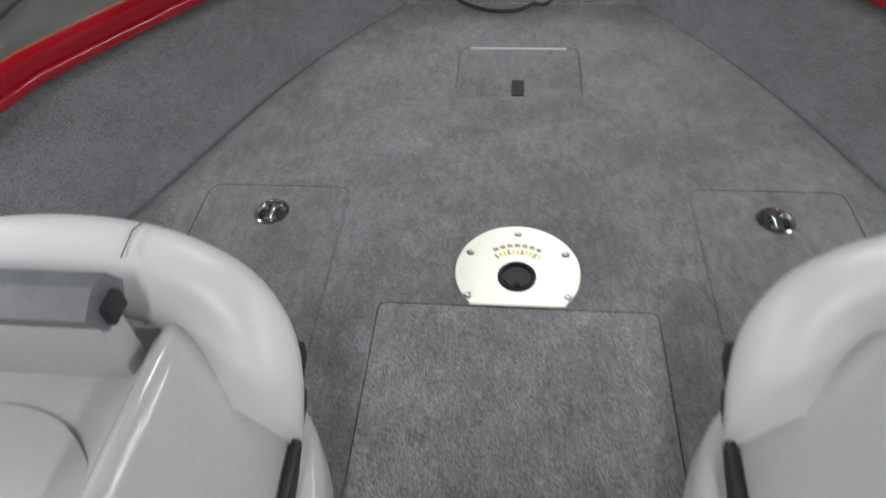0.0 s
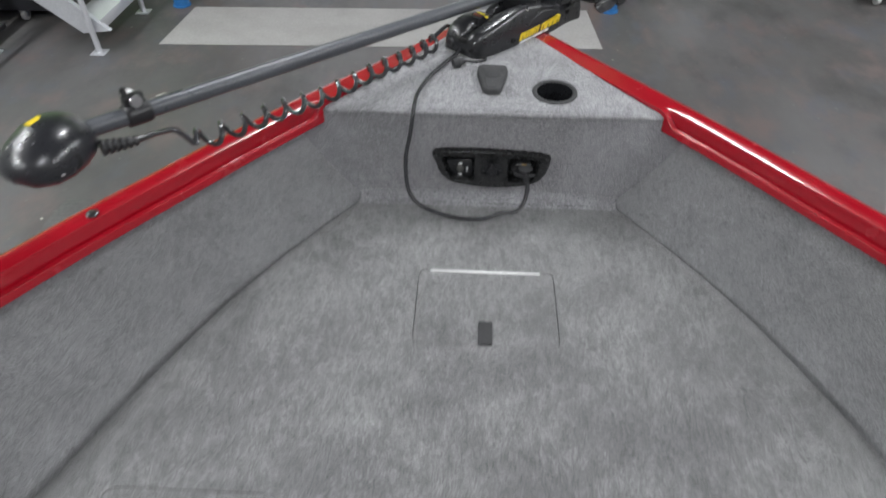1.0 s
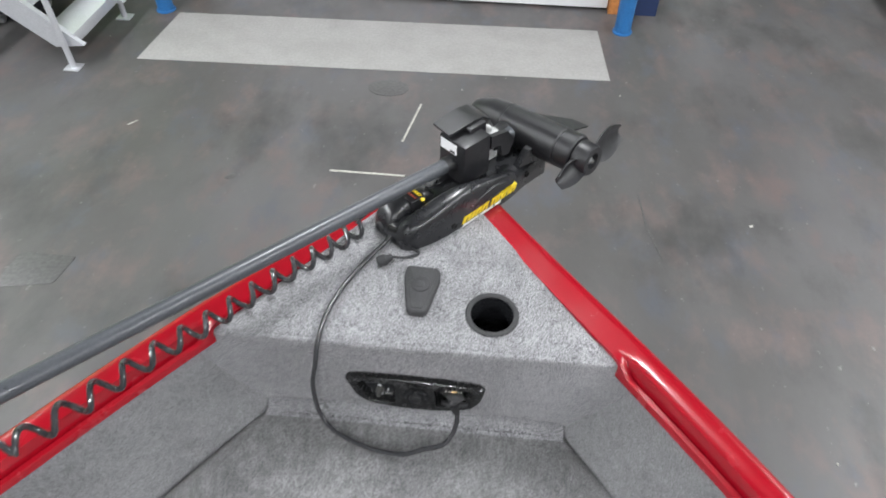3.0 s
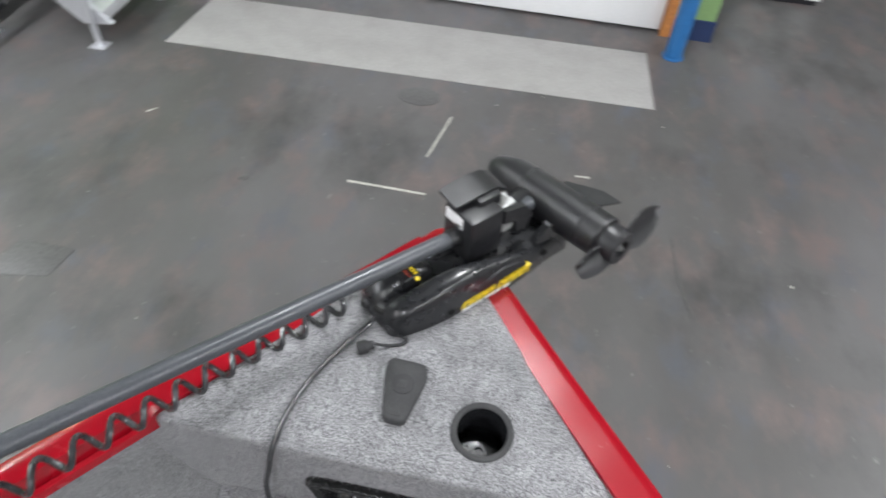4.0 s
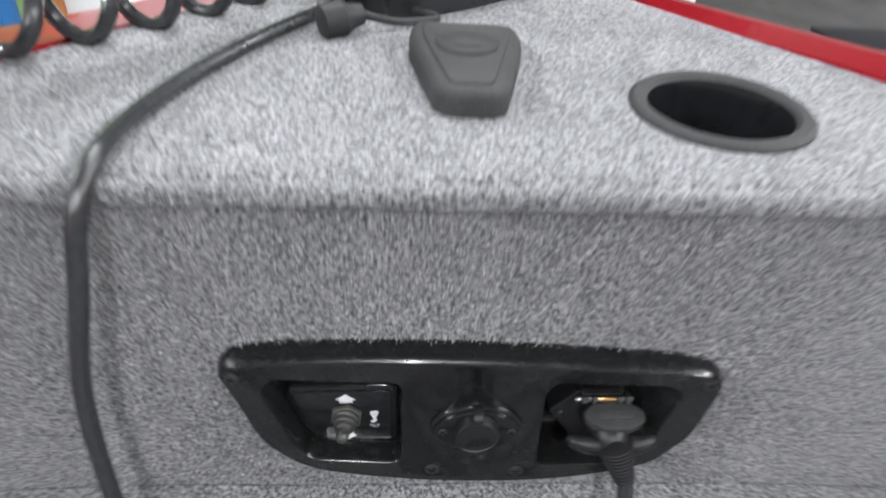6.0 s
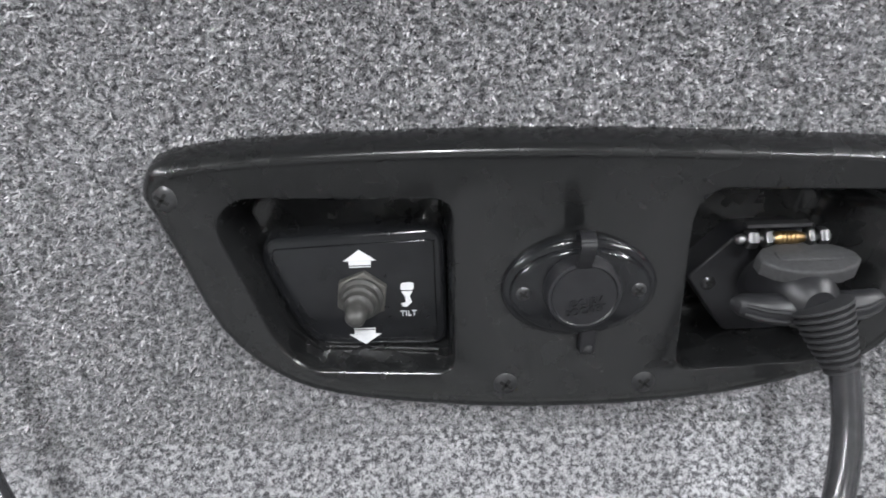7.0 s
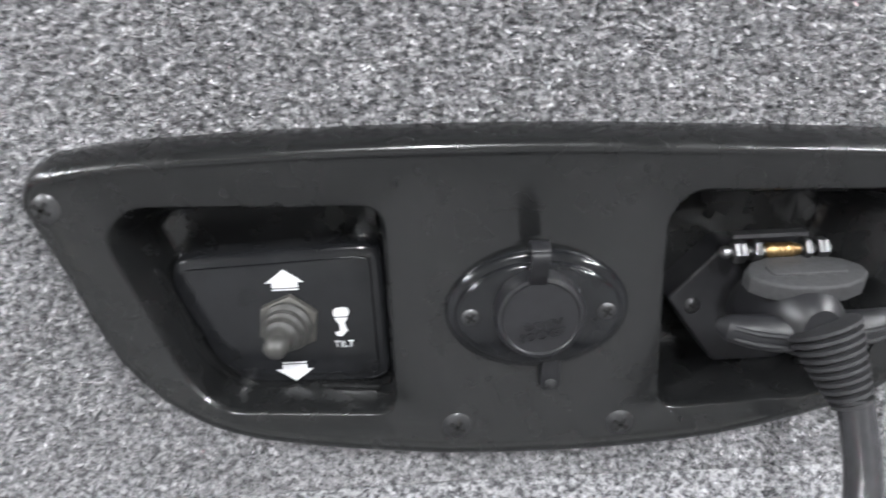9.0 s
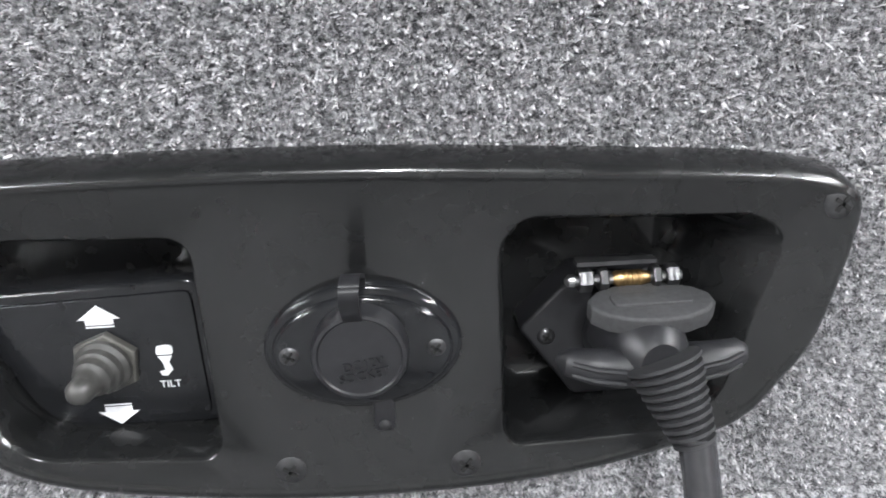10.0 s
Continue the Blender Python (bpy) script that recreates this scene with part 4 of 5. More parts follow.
part("tail_rivet", turned(face(0.0237, 1.2582, 0.0192), (0, -1, 0), [(-0.001, 0.0019), (0.0005, 0.0017), (0.001, 0.0008)], 12), DARKSTEEL, so)
# receptacle in the other recess
rec = part("receptacle", slab(rounded([(0.068, 1.275), (0.0865, 1.294), (0.114, 1.294), (0.121, 1.282), (0.113, 1.2495), (0.0865, 1.2495)], 0.002), -0.018, -0.004, 0.0012, put=face), BLACK, panel, "black plug receptacle deep in the recess")
screw((0.077, 1.272), -0.004, 0.003, rec)
part("sleeve", turned(face(0.1035, 1.272, -0.004), (0, -1, -0.1), [(0, 0.0145), (0.009, 0.0142), (0.0105, 0.013), (0.0105, 0.011)], 28), BLACK, rec)

# ---- power cable with its plug ----
cable = thing("power_cable", (-0.1, 1.95, 1.2), "dark power cable looping from the motor to the plugged-in socket", "power cable")
way = [(-0.069, 2.285, 1.472), (-0.085, 2.262, 1.4585), (-0.114, 2.213, 1.456), (-0.152, 2.133, 1.4525), (-0.172, 2.061, 1.4505), (-0.175, 2.005, 1.449), (-0.178, 1.982, 1.432), (-0.184, 1.972, 1.39), (-0.196, 1.968, 1.33), (-0.197, 1.962, 1.265), (-0.186, 1.95, 1.222), (-0.15, 1.925, 1.203), (-0.075, 1.9, 1.194), (0.0, 1.89, 1.2), (0.045, 1.9, 1.212), (0.082, 1.917, 1.204), (0.1015, 1.936, 1.214), (0.11, 1.951, 1.237), (0.1108, 1.9625, 1.259)]
part("jacket", hose(smooth_path(way, 10), 0.0052, 12), CABLE, cable)
ribs = [(i * 0.0026 + j, (0.0062 + 0.00052 * i) if j in (0.0006, 0.0016) else 0.0048 + 0.00052 * i) for i in range(10) for j in (0, 0.0006, 0.0016, 0.0021)]
part("strain_relief", turned((0.1108, 1.9625, 1.257), Vector((-0.0085, 0.0105, 0.0245)), ribs, 24), RUBBER, cable, "ribbed black strain relief")
part("plug_body", turned((0.1025, 1.977, 1.2775), Vector((-0.002, 0.03, -0.003)), [(-0.006, 0.006), (-0.003, 0.0098), (0.002, 0.0118), (0.009, 0.0122), (0.022, 0.0122)], 24), BLACK, cable)
for s, x in ((-1, 0.097), (1, 0.1095)):
    grip = part("grip_wing", hose([(x - s * 0.004, 1.979, 1.274), (x + s * 0.004, 1.977, 1.2745), (x + s * 0.012, 1.977, 1.2755), (x + s * 0.019, 1.979, 1.2762), (x + s * 0.0215, 1.981, 1.2764)], [0.0058, 0.0062, 0.0054, 0.0042, 0.0018], 14), BLACK, cable)
    for dz in (-0.002, 0.0015):
        part("grip_ridge", hose([(x + s * 0.004, 1.9712, 1.2745 + dz), (x + s * 0.012, 1.9718, 1.2755 + dz), (x + s * 0.0185, 1.975, 1.2762 + dz)], 0.0009, 8), BLACK, grip)
tilt = Matrix.Translation((0.1045, 1.9865, 1.2885)) @ Matrix.Rotation(radians(9), 4, "X")
flap = [(0.019 * math.cos(a), 0.0105 * math.sin(a)) for a in [2 * math.pi * (k + 0.5) / 14 for k in range(14)]]
lid = part("dust_flap", slab(flap, -0.0028, 0.0028, 0.0012, put=lambda a, b, c: tuple(tilt @ Vector((a, b, c)))), GREYRUB, cable, "thick grey rubber flap of the plug socket")
part("flap_rib", slab(rounded([(-0.012, -0.003), (0.012, -0.003), (0.012, 0.0035), (-0.012, 0.0035)], 0.002), 0.0025, 0.0036, 0.0006, put=lambda a, b, c: tuple(tilt @ Vector((a, b, c)))), GREYRUB, lid)
part("flap_stem", box(0.0965, 0.1125, 1.987, 1.996, 1.276, 1.2865, 0.002), HOLLOW_SHADE, lid)
part("clamp_bar", box(0.084, 0.1085, 1.9945, 1.9985, 1.2995, 1.3008), DARKSTEEL, lid)
part("clamp_bolt", rod((0.0825, 1.996, 1.2945), (0.117, 1.996, 1.2945), 0.0016, 10), STEEL, lid)
part("bolt_tip", turned((0.0825, 1.996, 1.2945), (-1, 0, 0), [(-0.001, 0.0021), (0.0008, 0.0019), (0.0018, 0.0008)], 12), STEEL, lid)
for x, w, r in ((0.0868, 0.0042, 0.0039), (0.0925, 0.0026, 0.0041), (0.1088, 0.0024, 0.0041), (0.1138, 0.0038, 0.0039)):
    part("nut", turned((x - w / 2, 1.996, 1.2945), (1, 0, 0), [(0, r * 0.9), (0.0005, r), (w - 0.0005, r), (w, r * 0.9)], 6), DARKSTEEL, lid)
part("brass_sleeve", turned((0.0955, 1.996, 1.2945), (1, 0, 0), [(0, 0.0018), (0.0012, 0.0026)] + [(0.0012 + k * 0.0008, 0.0026 if k % 2 else 0.0023) for k in range(1, 11)] + [(0.0115, 0.0018)], 16), BRASS, lid, "small threaded brass sleeve")

# ---- trolling motor ----
B0 = Vector((-0.04, 2.315, 0))
BD = Vector((0.66, 0.751, 0)).normalized()
BN = Vector((BD.y, -BD.x, 0))


def tm(d, n, z):
    """Along the mount, out to its text side, height."""
    return B0 + BD * d + BN * n + Vector((0, 0, z))


motor = thing("trolling_motor", tuple(tm(0.15, 0, 1.445)), "black stowed bow trolling motor with long grey shaft", "trolling motor")
def lobe(rows, power=0.62, seg=18):
    """A moulded shell along the mount: rows of d, left, right, foot, top."""
    a = smooth_path([(d, x, y) for d, x, y, _, _ in rows], 5)
    b = smooth_path([(d, z, h) for d, _, _, z, h in rows], 5)
    loops = []
    for p, q in zip(a, b):
        c, w, z0, h = (p.y + p.z) / 2, (p.z - p.y) / 2, q.y, q.z - q.y
        ring = [(c + w, z0 - 0.004), (c - w, z0 - 0.004)]
        for k in range(seg + 1):
            t = math.pi * (1 - k / seg)
            u, v = math.cos(t), math.sin(t)
            ring.append((c + w * math.copysign(abs(u) ** power, u), z0 + h * v ** power))
        loops.append([tm(p.x, n, z) for n, z in ring])
    return rings(bmesh.new(), loops)


base = part("mount_base", lobe([(-0.05, -0.03, 0.02, 1.456, 1.474), (-0.044, -0.05, 0.042, 1.451, 1.492), (-0.03, -0.062, 0.056, 1.448, 1.5), (0.0, -0.068, 0.066, 1.447, 1.503), (0.06, -0.068, 0.075, 1.447, 1.503), (0.12, -0.062, 0.08, 1.447, 1.502), (0.2, -0.058, 0.081, 1.447, 1.502), (0.27, -0.056, 0.078, 1.447, 1.5), (0.33, -0.052, 0.068, 1.443, 1.496), (0.38, -0.05, 0.062, 1.436, 1.492), (0.418, -0.048, 0.058, 1.43, 1.486), (0.425, -0.044, 0.053, 1.434, 1.478)], 0.45), MOULD, motor, "glossy black moulded mount", angle=50)
part("nose_lobe", lobe([(-0.051, -0.05, -0.006, 1.456, 1.474), (-0.044, -0.062, 0.002, 1.45, 1.497), (-0.026, -0.069, 0.0045, 1.447, 1.518), (0.0, -0.072, 0.005, 1.447, 1.5285), (0.03, -0.072, 0.005, 1.447, 1.5315), (0.06, -0.068, 0.004, 1.447, 1.529), (0.085, -0.064, 0.002, 1.447, 1.517), (0.1, -0.06, 0.0, 1.447, 1.498)]), MOULD, base, angle=70)
part("side_cheek", lobe([(-0.05, 0.008, 0.036, 1.456, 1.472), (-0.043, 0.0075, 0.05, 1.45, 1.494), (-0.026, 0.0075, 0.061, 1.447, 1.513), (0.0, 0.008, 0.0685, 1.447, 1.523), (0.03, 0.01, 0.0745, 1.447, 1.531), (0.07, 0.016, 0.079, 1.447, 1.541), (0.11, 0.024, 0.0815, 1.447, 1.547), (0.15, 0.034, 0.0815, 1.447, 1.545), (0.2, 0.044, 0.0805, 1.447, 1.535), (0.25, 0.046, 0.077, 1.447, 1.519), (0.29, 0.044, 0.073, 1.446, 1.504)], 0.6), MOULD, base, angle=70)
part("side_cheek", lobe([(0.1, -0.062, -0.03, 1.447, 1.5), (0.13, -0.061, -0.026, 1.447, 1.522), (0.2, -0.059, -0.026, 1.447, 1.53), (0.27, -0.056, -0.026, 1.447, 1.519), (0.31, -0.054, -0.028, 1.446, 1.5)], 0.6), MOULD, base, angle=70)
part("cheek_recess", slab(rounded([(0.125, 1.49), (0.275, 1.49), (0.255, 1.509), (0.205, 1.5205), (0.15, 1.511)], 0.01), 0.06, 0.0815, 0.003, put=lambda a, b, c: tuple(tm(a, c, b))), BLACK, base)
# Black block paints the dark of a slot between the nose lobes.
part("strap_slot_shade", box(-0.012, 0.012, -0.004, 0.004, -0.006, 0.006, 0.002, m=Matrix.Translation(tm(-0.046, 0.006, 1.492)) @ Matrix.Rotation(radians(-20), 4, "Z")), HOLLOW_SHADE, base)
part("cable_gland", turned(tm(-0.047, -0.034, 1.474), -BD, [(-0.01, 0.0135), (0.004, 0.0125), (0.008, 0.0095), (0.006, 0.006)], 18), BLACK, base)
for d in (0.075, 0.335):
    part("bolt_hole", turned(tm(d, 0.0785 if d < 0.2 else 0.066, 1.474), BN, [(-0.004, 0.0075), (0.0035, 0.0075), (0.004, 0.006), (0.001, 0.005)], 16), HOLLOW_SHADE, base)
# far cradle arms
for n in (-0.05, 0.036):
    bm = bmesh.new()
    rings(bm, [[tm(d, n + k, z) for d, z in ((0.31, 1.492), (0.335, 1.515), (0.35, 1.532), (0.375, 1.535), (0.39, 1.518), (0.42, 1.505), (0.42, 1.47), (0.31, 1.47))] for k in (0, 0.018)])
    part("cradle_arm", bm, MOULD, base)
# gauge lights
gauge = part("battery_gauge", slab(rounded([(0.015, -0.03), (0.055, -0.03), (0.055, 0.004), (0.015, 0.004)], 0.004), 1.5, 1.5305, 0.001, put=lambda a, b, c: tuple(tm(a, b, c))), BLACK, base, "battery gauge with yellow and red marks")
for i in range(4):
    part("gauge_mark", box(-0.004, 0.004, -0.0022, 0.0022, -0.0005, 0.001, m=Matrix.Translation(tm(0.046, -0.026 + i * 0.0072, 1.531)) @ Matrix.Rotation(math.atan2(BD.y, BD.x), 4, "Z")), YELLOW, gauge)
    part("gauge_mark", box(-0.003, 0.003, -0.002, 0.002, -0.0005, 0.001, m=Matrix.Translation(tm(0.032, -0.026 + i * 0.0072, 1.531)) @ Matrix.Rotation(math.atan2(BD.y, BD.x), 4, "Z")), REDINK, gauge)
part("gauge_button", turned(tm(0.042, 0.0085, 1.5275), (0, 0, 1), [(0, 0.005), (0.003, 0.005), (0.004, 0.003)], 16), YELLOW, gauge)
# maker's decal as plain bars
x = 0.098
for i, wd in enumerate((0.026, 0.009, 0.019, 0.019, 0.0, 0.019, 0.019, 0.018, 0.02)):
    if wd:
        part("decal_bar", slab([(x, 1.4655), (x + wd, 1.4655), (x + wd + 0.007, 1.4845), (x + 0.007, 1.4845)], 0.06, 0.0822, put=lambda a, b, c: tuple(tm(a, c, b))), YELLOW, base)
        if wd > 0.01:
            part("decal_gap", slab([(x + wd * 0.42, 1.4655), (x + wd * 0.58, 1.4655), (x + wd * 0.58 + 0.004, 1.476), (x + wd * 0.42 + 0.004, 1.476)], 0.06, 0.0826, put=lambda a, b, c: tuple(tm(a, c, b))), BLACK, base)
    x += wd + 0.003 if wd else 0.008
x = 0.1
for wd in (0.05, 0.045, 0.02):
    part("decal_bar", slab([(x, 1.4565), (x + wd, 1.4565), (x + wd + 0.002, 1.4625), (x + 0.002, 1.4625)], 0.06, 0.0822, put=lambda a, b, c: tuple(tm(a, c, b))), WHITE, base)
    x += wd + 0.006

# shaft, clamp, head
S0, S1 = Vector((-0.712, 1.589, 1.631)), Vector((0.038, 2.433, 1.557))
SD = (S1 - S0).normalized()
part("shaft", rod(S0 - SD * 0.02, S1 + SD * 0.22, 0.0165, 24), SHAFT, motor, "long dark grey composite shaft")
CP = S0 + SD * 0.085
collar = part("depth_collar", turned(CP - SD * 0.024, SD, [(0, 0.019), (0.003, 0.0215), (0.045, 0.0215), (0.048, 0.019)], 24), BLACK, motor)
part("collar_lug", box(-0.02, 0.02, -0.007, 0.007, 0.012, 0.04, 0.005, m=Matrix.Translation(CP) @ Matrix.Rotation(math.atan2(SD.y, SD.x), 4, "Z")), BLACK, collar)
part("collar_knob", turned(CP + Vector((0, 0, 0.03)) - BN * 0.012, BN, [(-0.012, 0.011), (-0.004, 0.013), (0.0, 0.006), (0.024, 0.006), (0.026, 0.012), (0.03, 0.011)], 16), STEEL, collar)
part("collar_grip", turned(CP + Vector((0, 0, 0.035)) - SD * 0.012, (0, 0, 1), [(0, 0.005), (0.014, 0.006), (0.02, 0.004)], 12), BLACK, collar)
HC = S0 - SD * 0.02
hd = [(0.012, 0.024, 0.0), (0.0, 0.04, 0.004), (-0.02, 0.052, 0.006), (-0.05, 0.06, 0.006), (-0.08, 0.058, 0.002), (-0.11, 0.046, -0.002), (-0.135, 0.026, -0.004), (-0.145, 0.008, -0.004)]
side = Vector((SD.y, -SD.x, 0)).normalized()
upv = side.cross(SD)
loops = []
for s, r, shift in hd:
    c = HC + SD * (s + 0.0) + side * (0.012 + 0.05 * min(1, -s / 0.1 if s < 0 else 0) * 0.4) + upv * (shift - 0.004)
    loops.append([c + side * (math.cos(a) * r * 1.25) + upv * (math.sin(a) * r * 0.86) for a in [2 * math.pi * i / 24 for i in range(24)]])
head = part("control_head", rings(bmesh.new(), loops), HEAD, motor, "rounded black control head")
part("head_stripe", box(-0.014, 0.014, -0.006, 0.006, -0.001, 0.0015, m=Matrix.Translation(HC - SD * 0.066 + upv * 0.0492 + side * 0.012) @ Matrix.Rotation(math.atan2(SD.y, SD.x) + 0.4, 4, "Z")), YELLOW, head)
part("head_socket", turned(HC - SD * 0.05 + side * 0.088, side, [(-0.01, 0.016), (0.004, 0.015), (0.005, 0.01), (-0.002, 0.008)], 18), HOLLOW_SHADE, head)
part("head_seam", hose([HC - SD * 0.14 + side * 0.03, HC - SD * 0.115 + side * 0.075 - upv * 0.006, HC - SD * 0.07 + side * 0.098 - upv * 0.012], 0.0022, 8), HINGE, head)

# coiled cord, part of the motor
CO0, CO1 = Vector((-0.142, 2.297, 1.474)), Vector((-0.641, 1.727, 1.472))
n_turn, pts = 14.5, []
count = int(n_turn * 14)
for i in range(count + 1):
    t = i / count
    tt = t ** 1.15
    c = CO0.lerp(CO1, tt)
    c = c + Vector((0.004, -0.004, 0)) * math.sin(t * math.pi) + Vector((0.067, -0.065, 0.088)) * max(0.0, (tt - 0.4) / 0.6) ** 1.5
    a = 2 * math.pi * n_turn * t
    cd = (CO1 - CO0).normalized()
    cn = Vector((cd.y, -cd.x, 0))
    rr = 0.019 + 0.002 * math.sin(i * 0.37)
    pts.append(c + cn * (math.cos(a) * rr) + Vector((0, 0, 1)) * (math.sin(a) * rr))
tail = smooth_path([pts[-1], (-0.596, 1.66, 1.584), (-0.612, 1.635, 1.597), (-0.625, 1.606, 1.605), (-0.638, 1.584, 1.61), (-0.655, 1.567, 1.614)], 8)
lead = smooth_path([tm(0.0, -0.05, 1.485), tm(-0.005, -0.085, 1.49), (-0.12, 2.345, 1.496), pts[0]], 6)
part("coiled_cord", hose(lead[:-1] + pts + tail[1:], 0.0056, 10), CABLE, motor, "black coiled steering cord")
part("cord_relief", turned(Vector((-0.634, 1.588, 1.608)), Vector((-0.055, -0.047, 0.01)), [(k * 0.011 + e, 0.0068 + 0.0011 * k + f) for k in range(6) for e, f in ((0, 0.0), (0.002, 0.0026), (0.0065, 0.003), (0.008, 0.0))], 18), BLACK, motor)
part("cord_boot", turned(tm(0.0, -0.048, 1.485), -BN, [(0, 0.01), (0.02, 0.0095), (0.03, 0.007)], 14), BLACK, motor)

# tilt block
BA = math.atan2(BD.y, BD.x)
BF = Matrix.Translation((0.05, 2.447, 0)) @ Matrix.Rotation(BA, 4, "Z")   # x along the mount, y to the left
block = part("tilt_block", box(0.0, 0.085, -0.043, 0.043, 1.505, 1.618, 0.008, m=BF), BLACK, motor, "square black tilt block with a white sticker")
part("sticker", box(-0.0016, 0.0, -0.016, 0.036, 1.5845, 1.611, m=BF), WHITE, block, "small white printed sticker")
part("sticker_print", box(-0.002, -0.001, -0.012, 0.004, 1.586, 1.592, m=BF), BLACK, block)
part("shaft_collar", turned(S1 - SD * 0.006, SD, [(0, 0.0172), (0.003, 0.019), (0.03, 0.019)], 24), BLACK, block)
# wing plate above the block
loops = []
for d, z, half in ((-0.006, 1.636, 0.026), (0.01, 1.637, 0.028), (0.03, 1.639, 0.029), (0.065, 1.641, 0.029), (0.1, 1.638, 0.028), (0.125, 1.622, 0.029), (0.14, 1.592, 0.027)):
    loops.append([BF @ Vector((d, n + 0.03, z - 0.008 + dz)) for n, dz in ((-half, 0), (half, 0.006), (half, 0.011), (-half, 0.005))])
part("wing_plate", rings(bmesh.new(), loops), BLACK, motor, "bent black rest plate over the block")
part("wing_foot", box(0.045, 0.1, -0.012, 0.03, 1.6, 1.63, 0.004, m=BF), BLACK, motor)
part("side_bracket", rings(bmesh.new(), [[BF @ Vector((d, n, z)) for d, z in ((0.085, 1.61), (0.14, 1.6), (0.165, 1.565), (0.15, 1.528), (0.125, 1.535), (0.118, 1.57), (0.085, 1.575))] for n in (-0.045, -0.033)]), BLACK, motor)
part("inner_plate", box(0.1, 0.15, -0.01, 0.03, 1.50, 1.58, 0.006, m=BF), HINGE, motor, "pale worn metal plate")

# propulsion pod
N0, N1 = Vector((0.084, 2.735, 1.52)), Vector((0.366, 2.513, 1.543))
ND = (N1 - N0).normalized()
L = (N1 - N0).length
pod = part("motor_pod", turned(N0, ND, [(0, 0.006), (0.004, 0.017), (0.014, 0.027), (0.035, 0.036), (0.07, 0.046), (0.118, 0.049), (0.12, 0.0475), (0.123, 0.0475), (0.125, 0.049), (L - 0.07, 0.049), (L - 0.068, 0.0468), (L - 0.065, 0.0468), (L - 0.063, 0.0485), (L - 0.026, 0.0475), (L - 0.022, 0.044)], 36), BLACK, motor, "black cylindrical motor pod")
NP = Vector((-ND.y, ND.x, 0)).normalized()
if NP.y < 0:
    NP = -NP
part("pod_neck", rod(S1 + SD * 0.15, N0 + ND * 0.13, 0.024, 20), BLACK, pod)
a, b = N0 + ND * 0.13, N0 + ND * 0.23
part("skeg", rings(bmesh.new(), [[p + Vector((0, 0, k)) for p in (a, b, N0 + ND * 0.285 + NP * 0.115, N0 + ND * 0.235 + NP * 0.115, N0 + ND * 0.16 + NP * 0.08)] for k in (-0.0018, 0.0018)]), BLACK, pod, "flat black skeg fin")
prop = part("propeller", turned(N0 + ND * (L - 0.022), ND, [(0, 0.038), (0.004, 0.041), (0.036, 0.04), (0.042, 0.036), (0.042, 0.02), (0.03, 0.017), (0.03, 0.004)], 30), BLACK, motor, "black two-blade propeller")
part("prop_nut", turned(N0 + ND * (L + 0.006), ND, [(0, 0.009), (0.008, 0.009), (0.01, 0.006), (0.014, 0.005)], 6), STEEL, prop)
HUB = N0 + ND * (L - 0.002)
for s, reach in ((1, 0.13), (-1, 0.066)):
    grid = []
    for i in range(11):
        t = i / 10
        r = 0.028 + reach * t
        half = 0.012 + (0.026 if s > 0 else 0.015) * math.sin(math.pi * (0.08 + 0.86 * t)) ** 0.8
        row = []
        for k in range(7):
            q = (k / 6 - 0.5) * 2
            twist = -radians((26 if s > 0 else 38) - 12 * t)
            c = HUB + NP * (s * r) + ND * (-0.012 * t) - Vector((0, 0, 0.016 * t if s < 0 else 0))
            sweep = Vector((0, 0, 1)) * (math.cos(twist) * half * q + 0.012 * t * (0.5 - t)) + ND * (math.sin(twist) * half * q + 0.012 * q * q)
            row.append(c + sweep)
        grid.append(row)
    bm = bmesh.new()
    rings(bm, [[p + ND * 0.0022 for p in row] + [p - ND * 0.0022 for p in reversed(row)] for row in grid])
    part("blade", bm, BLACK, prop)

# small cap with its lanyard
plug = thing("dust_cap", (-0.071, 2.214, 1.45), "small black rubber dust cap on a short cord", "dust cap")
ZB = 1.4415 + 0.045 * 0.21
part("cap", turned((-0.078, 2.208, ZB + 0.011), (0.9, 0.5, 0.1), [(-0.013, 0.009), (-0.012, 0.0125), (0.004, 0.0135), (0.007, 0.011), (0.012, 0.009), (0.02, 0.0075)], 20), RUBBER, plug)
part("lanyard", hose(smooth_path([(-0.06, 2.219, ZB + 0.012), (-0.035, 2.225, ZB + 0.006), (-0.01, 2.236, ZB + 0.005), (-0.004, 2.246, ZB + 0.005), (-0.02, 2.252, ZB + 0.008), (-0.055, 2.27, 1.463), (-0.066, 2.285, 1.47)], 8), 0.003, 8), RUBBER, plug)

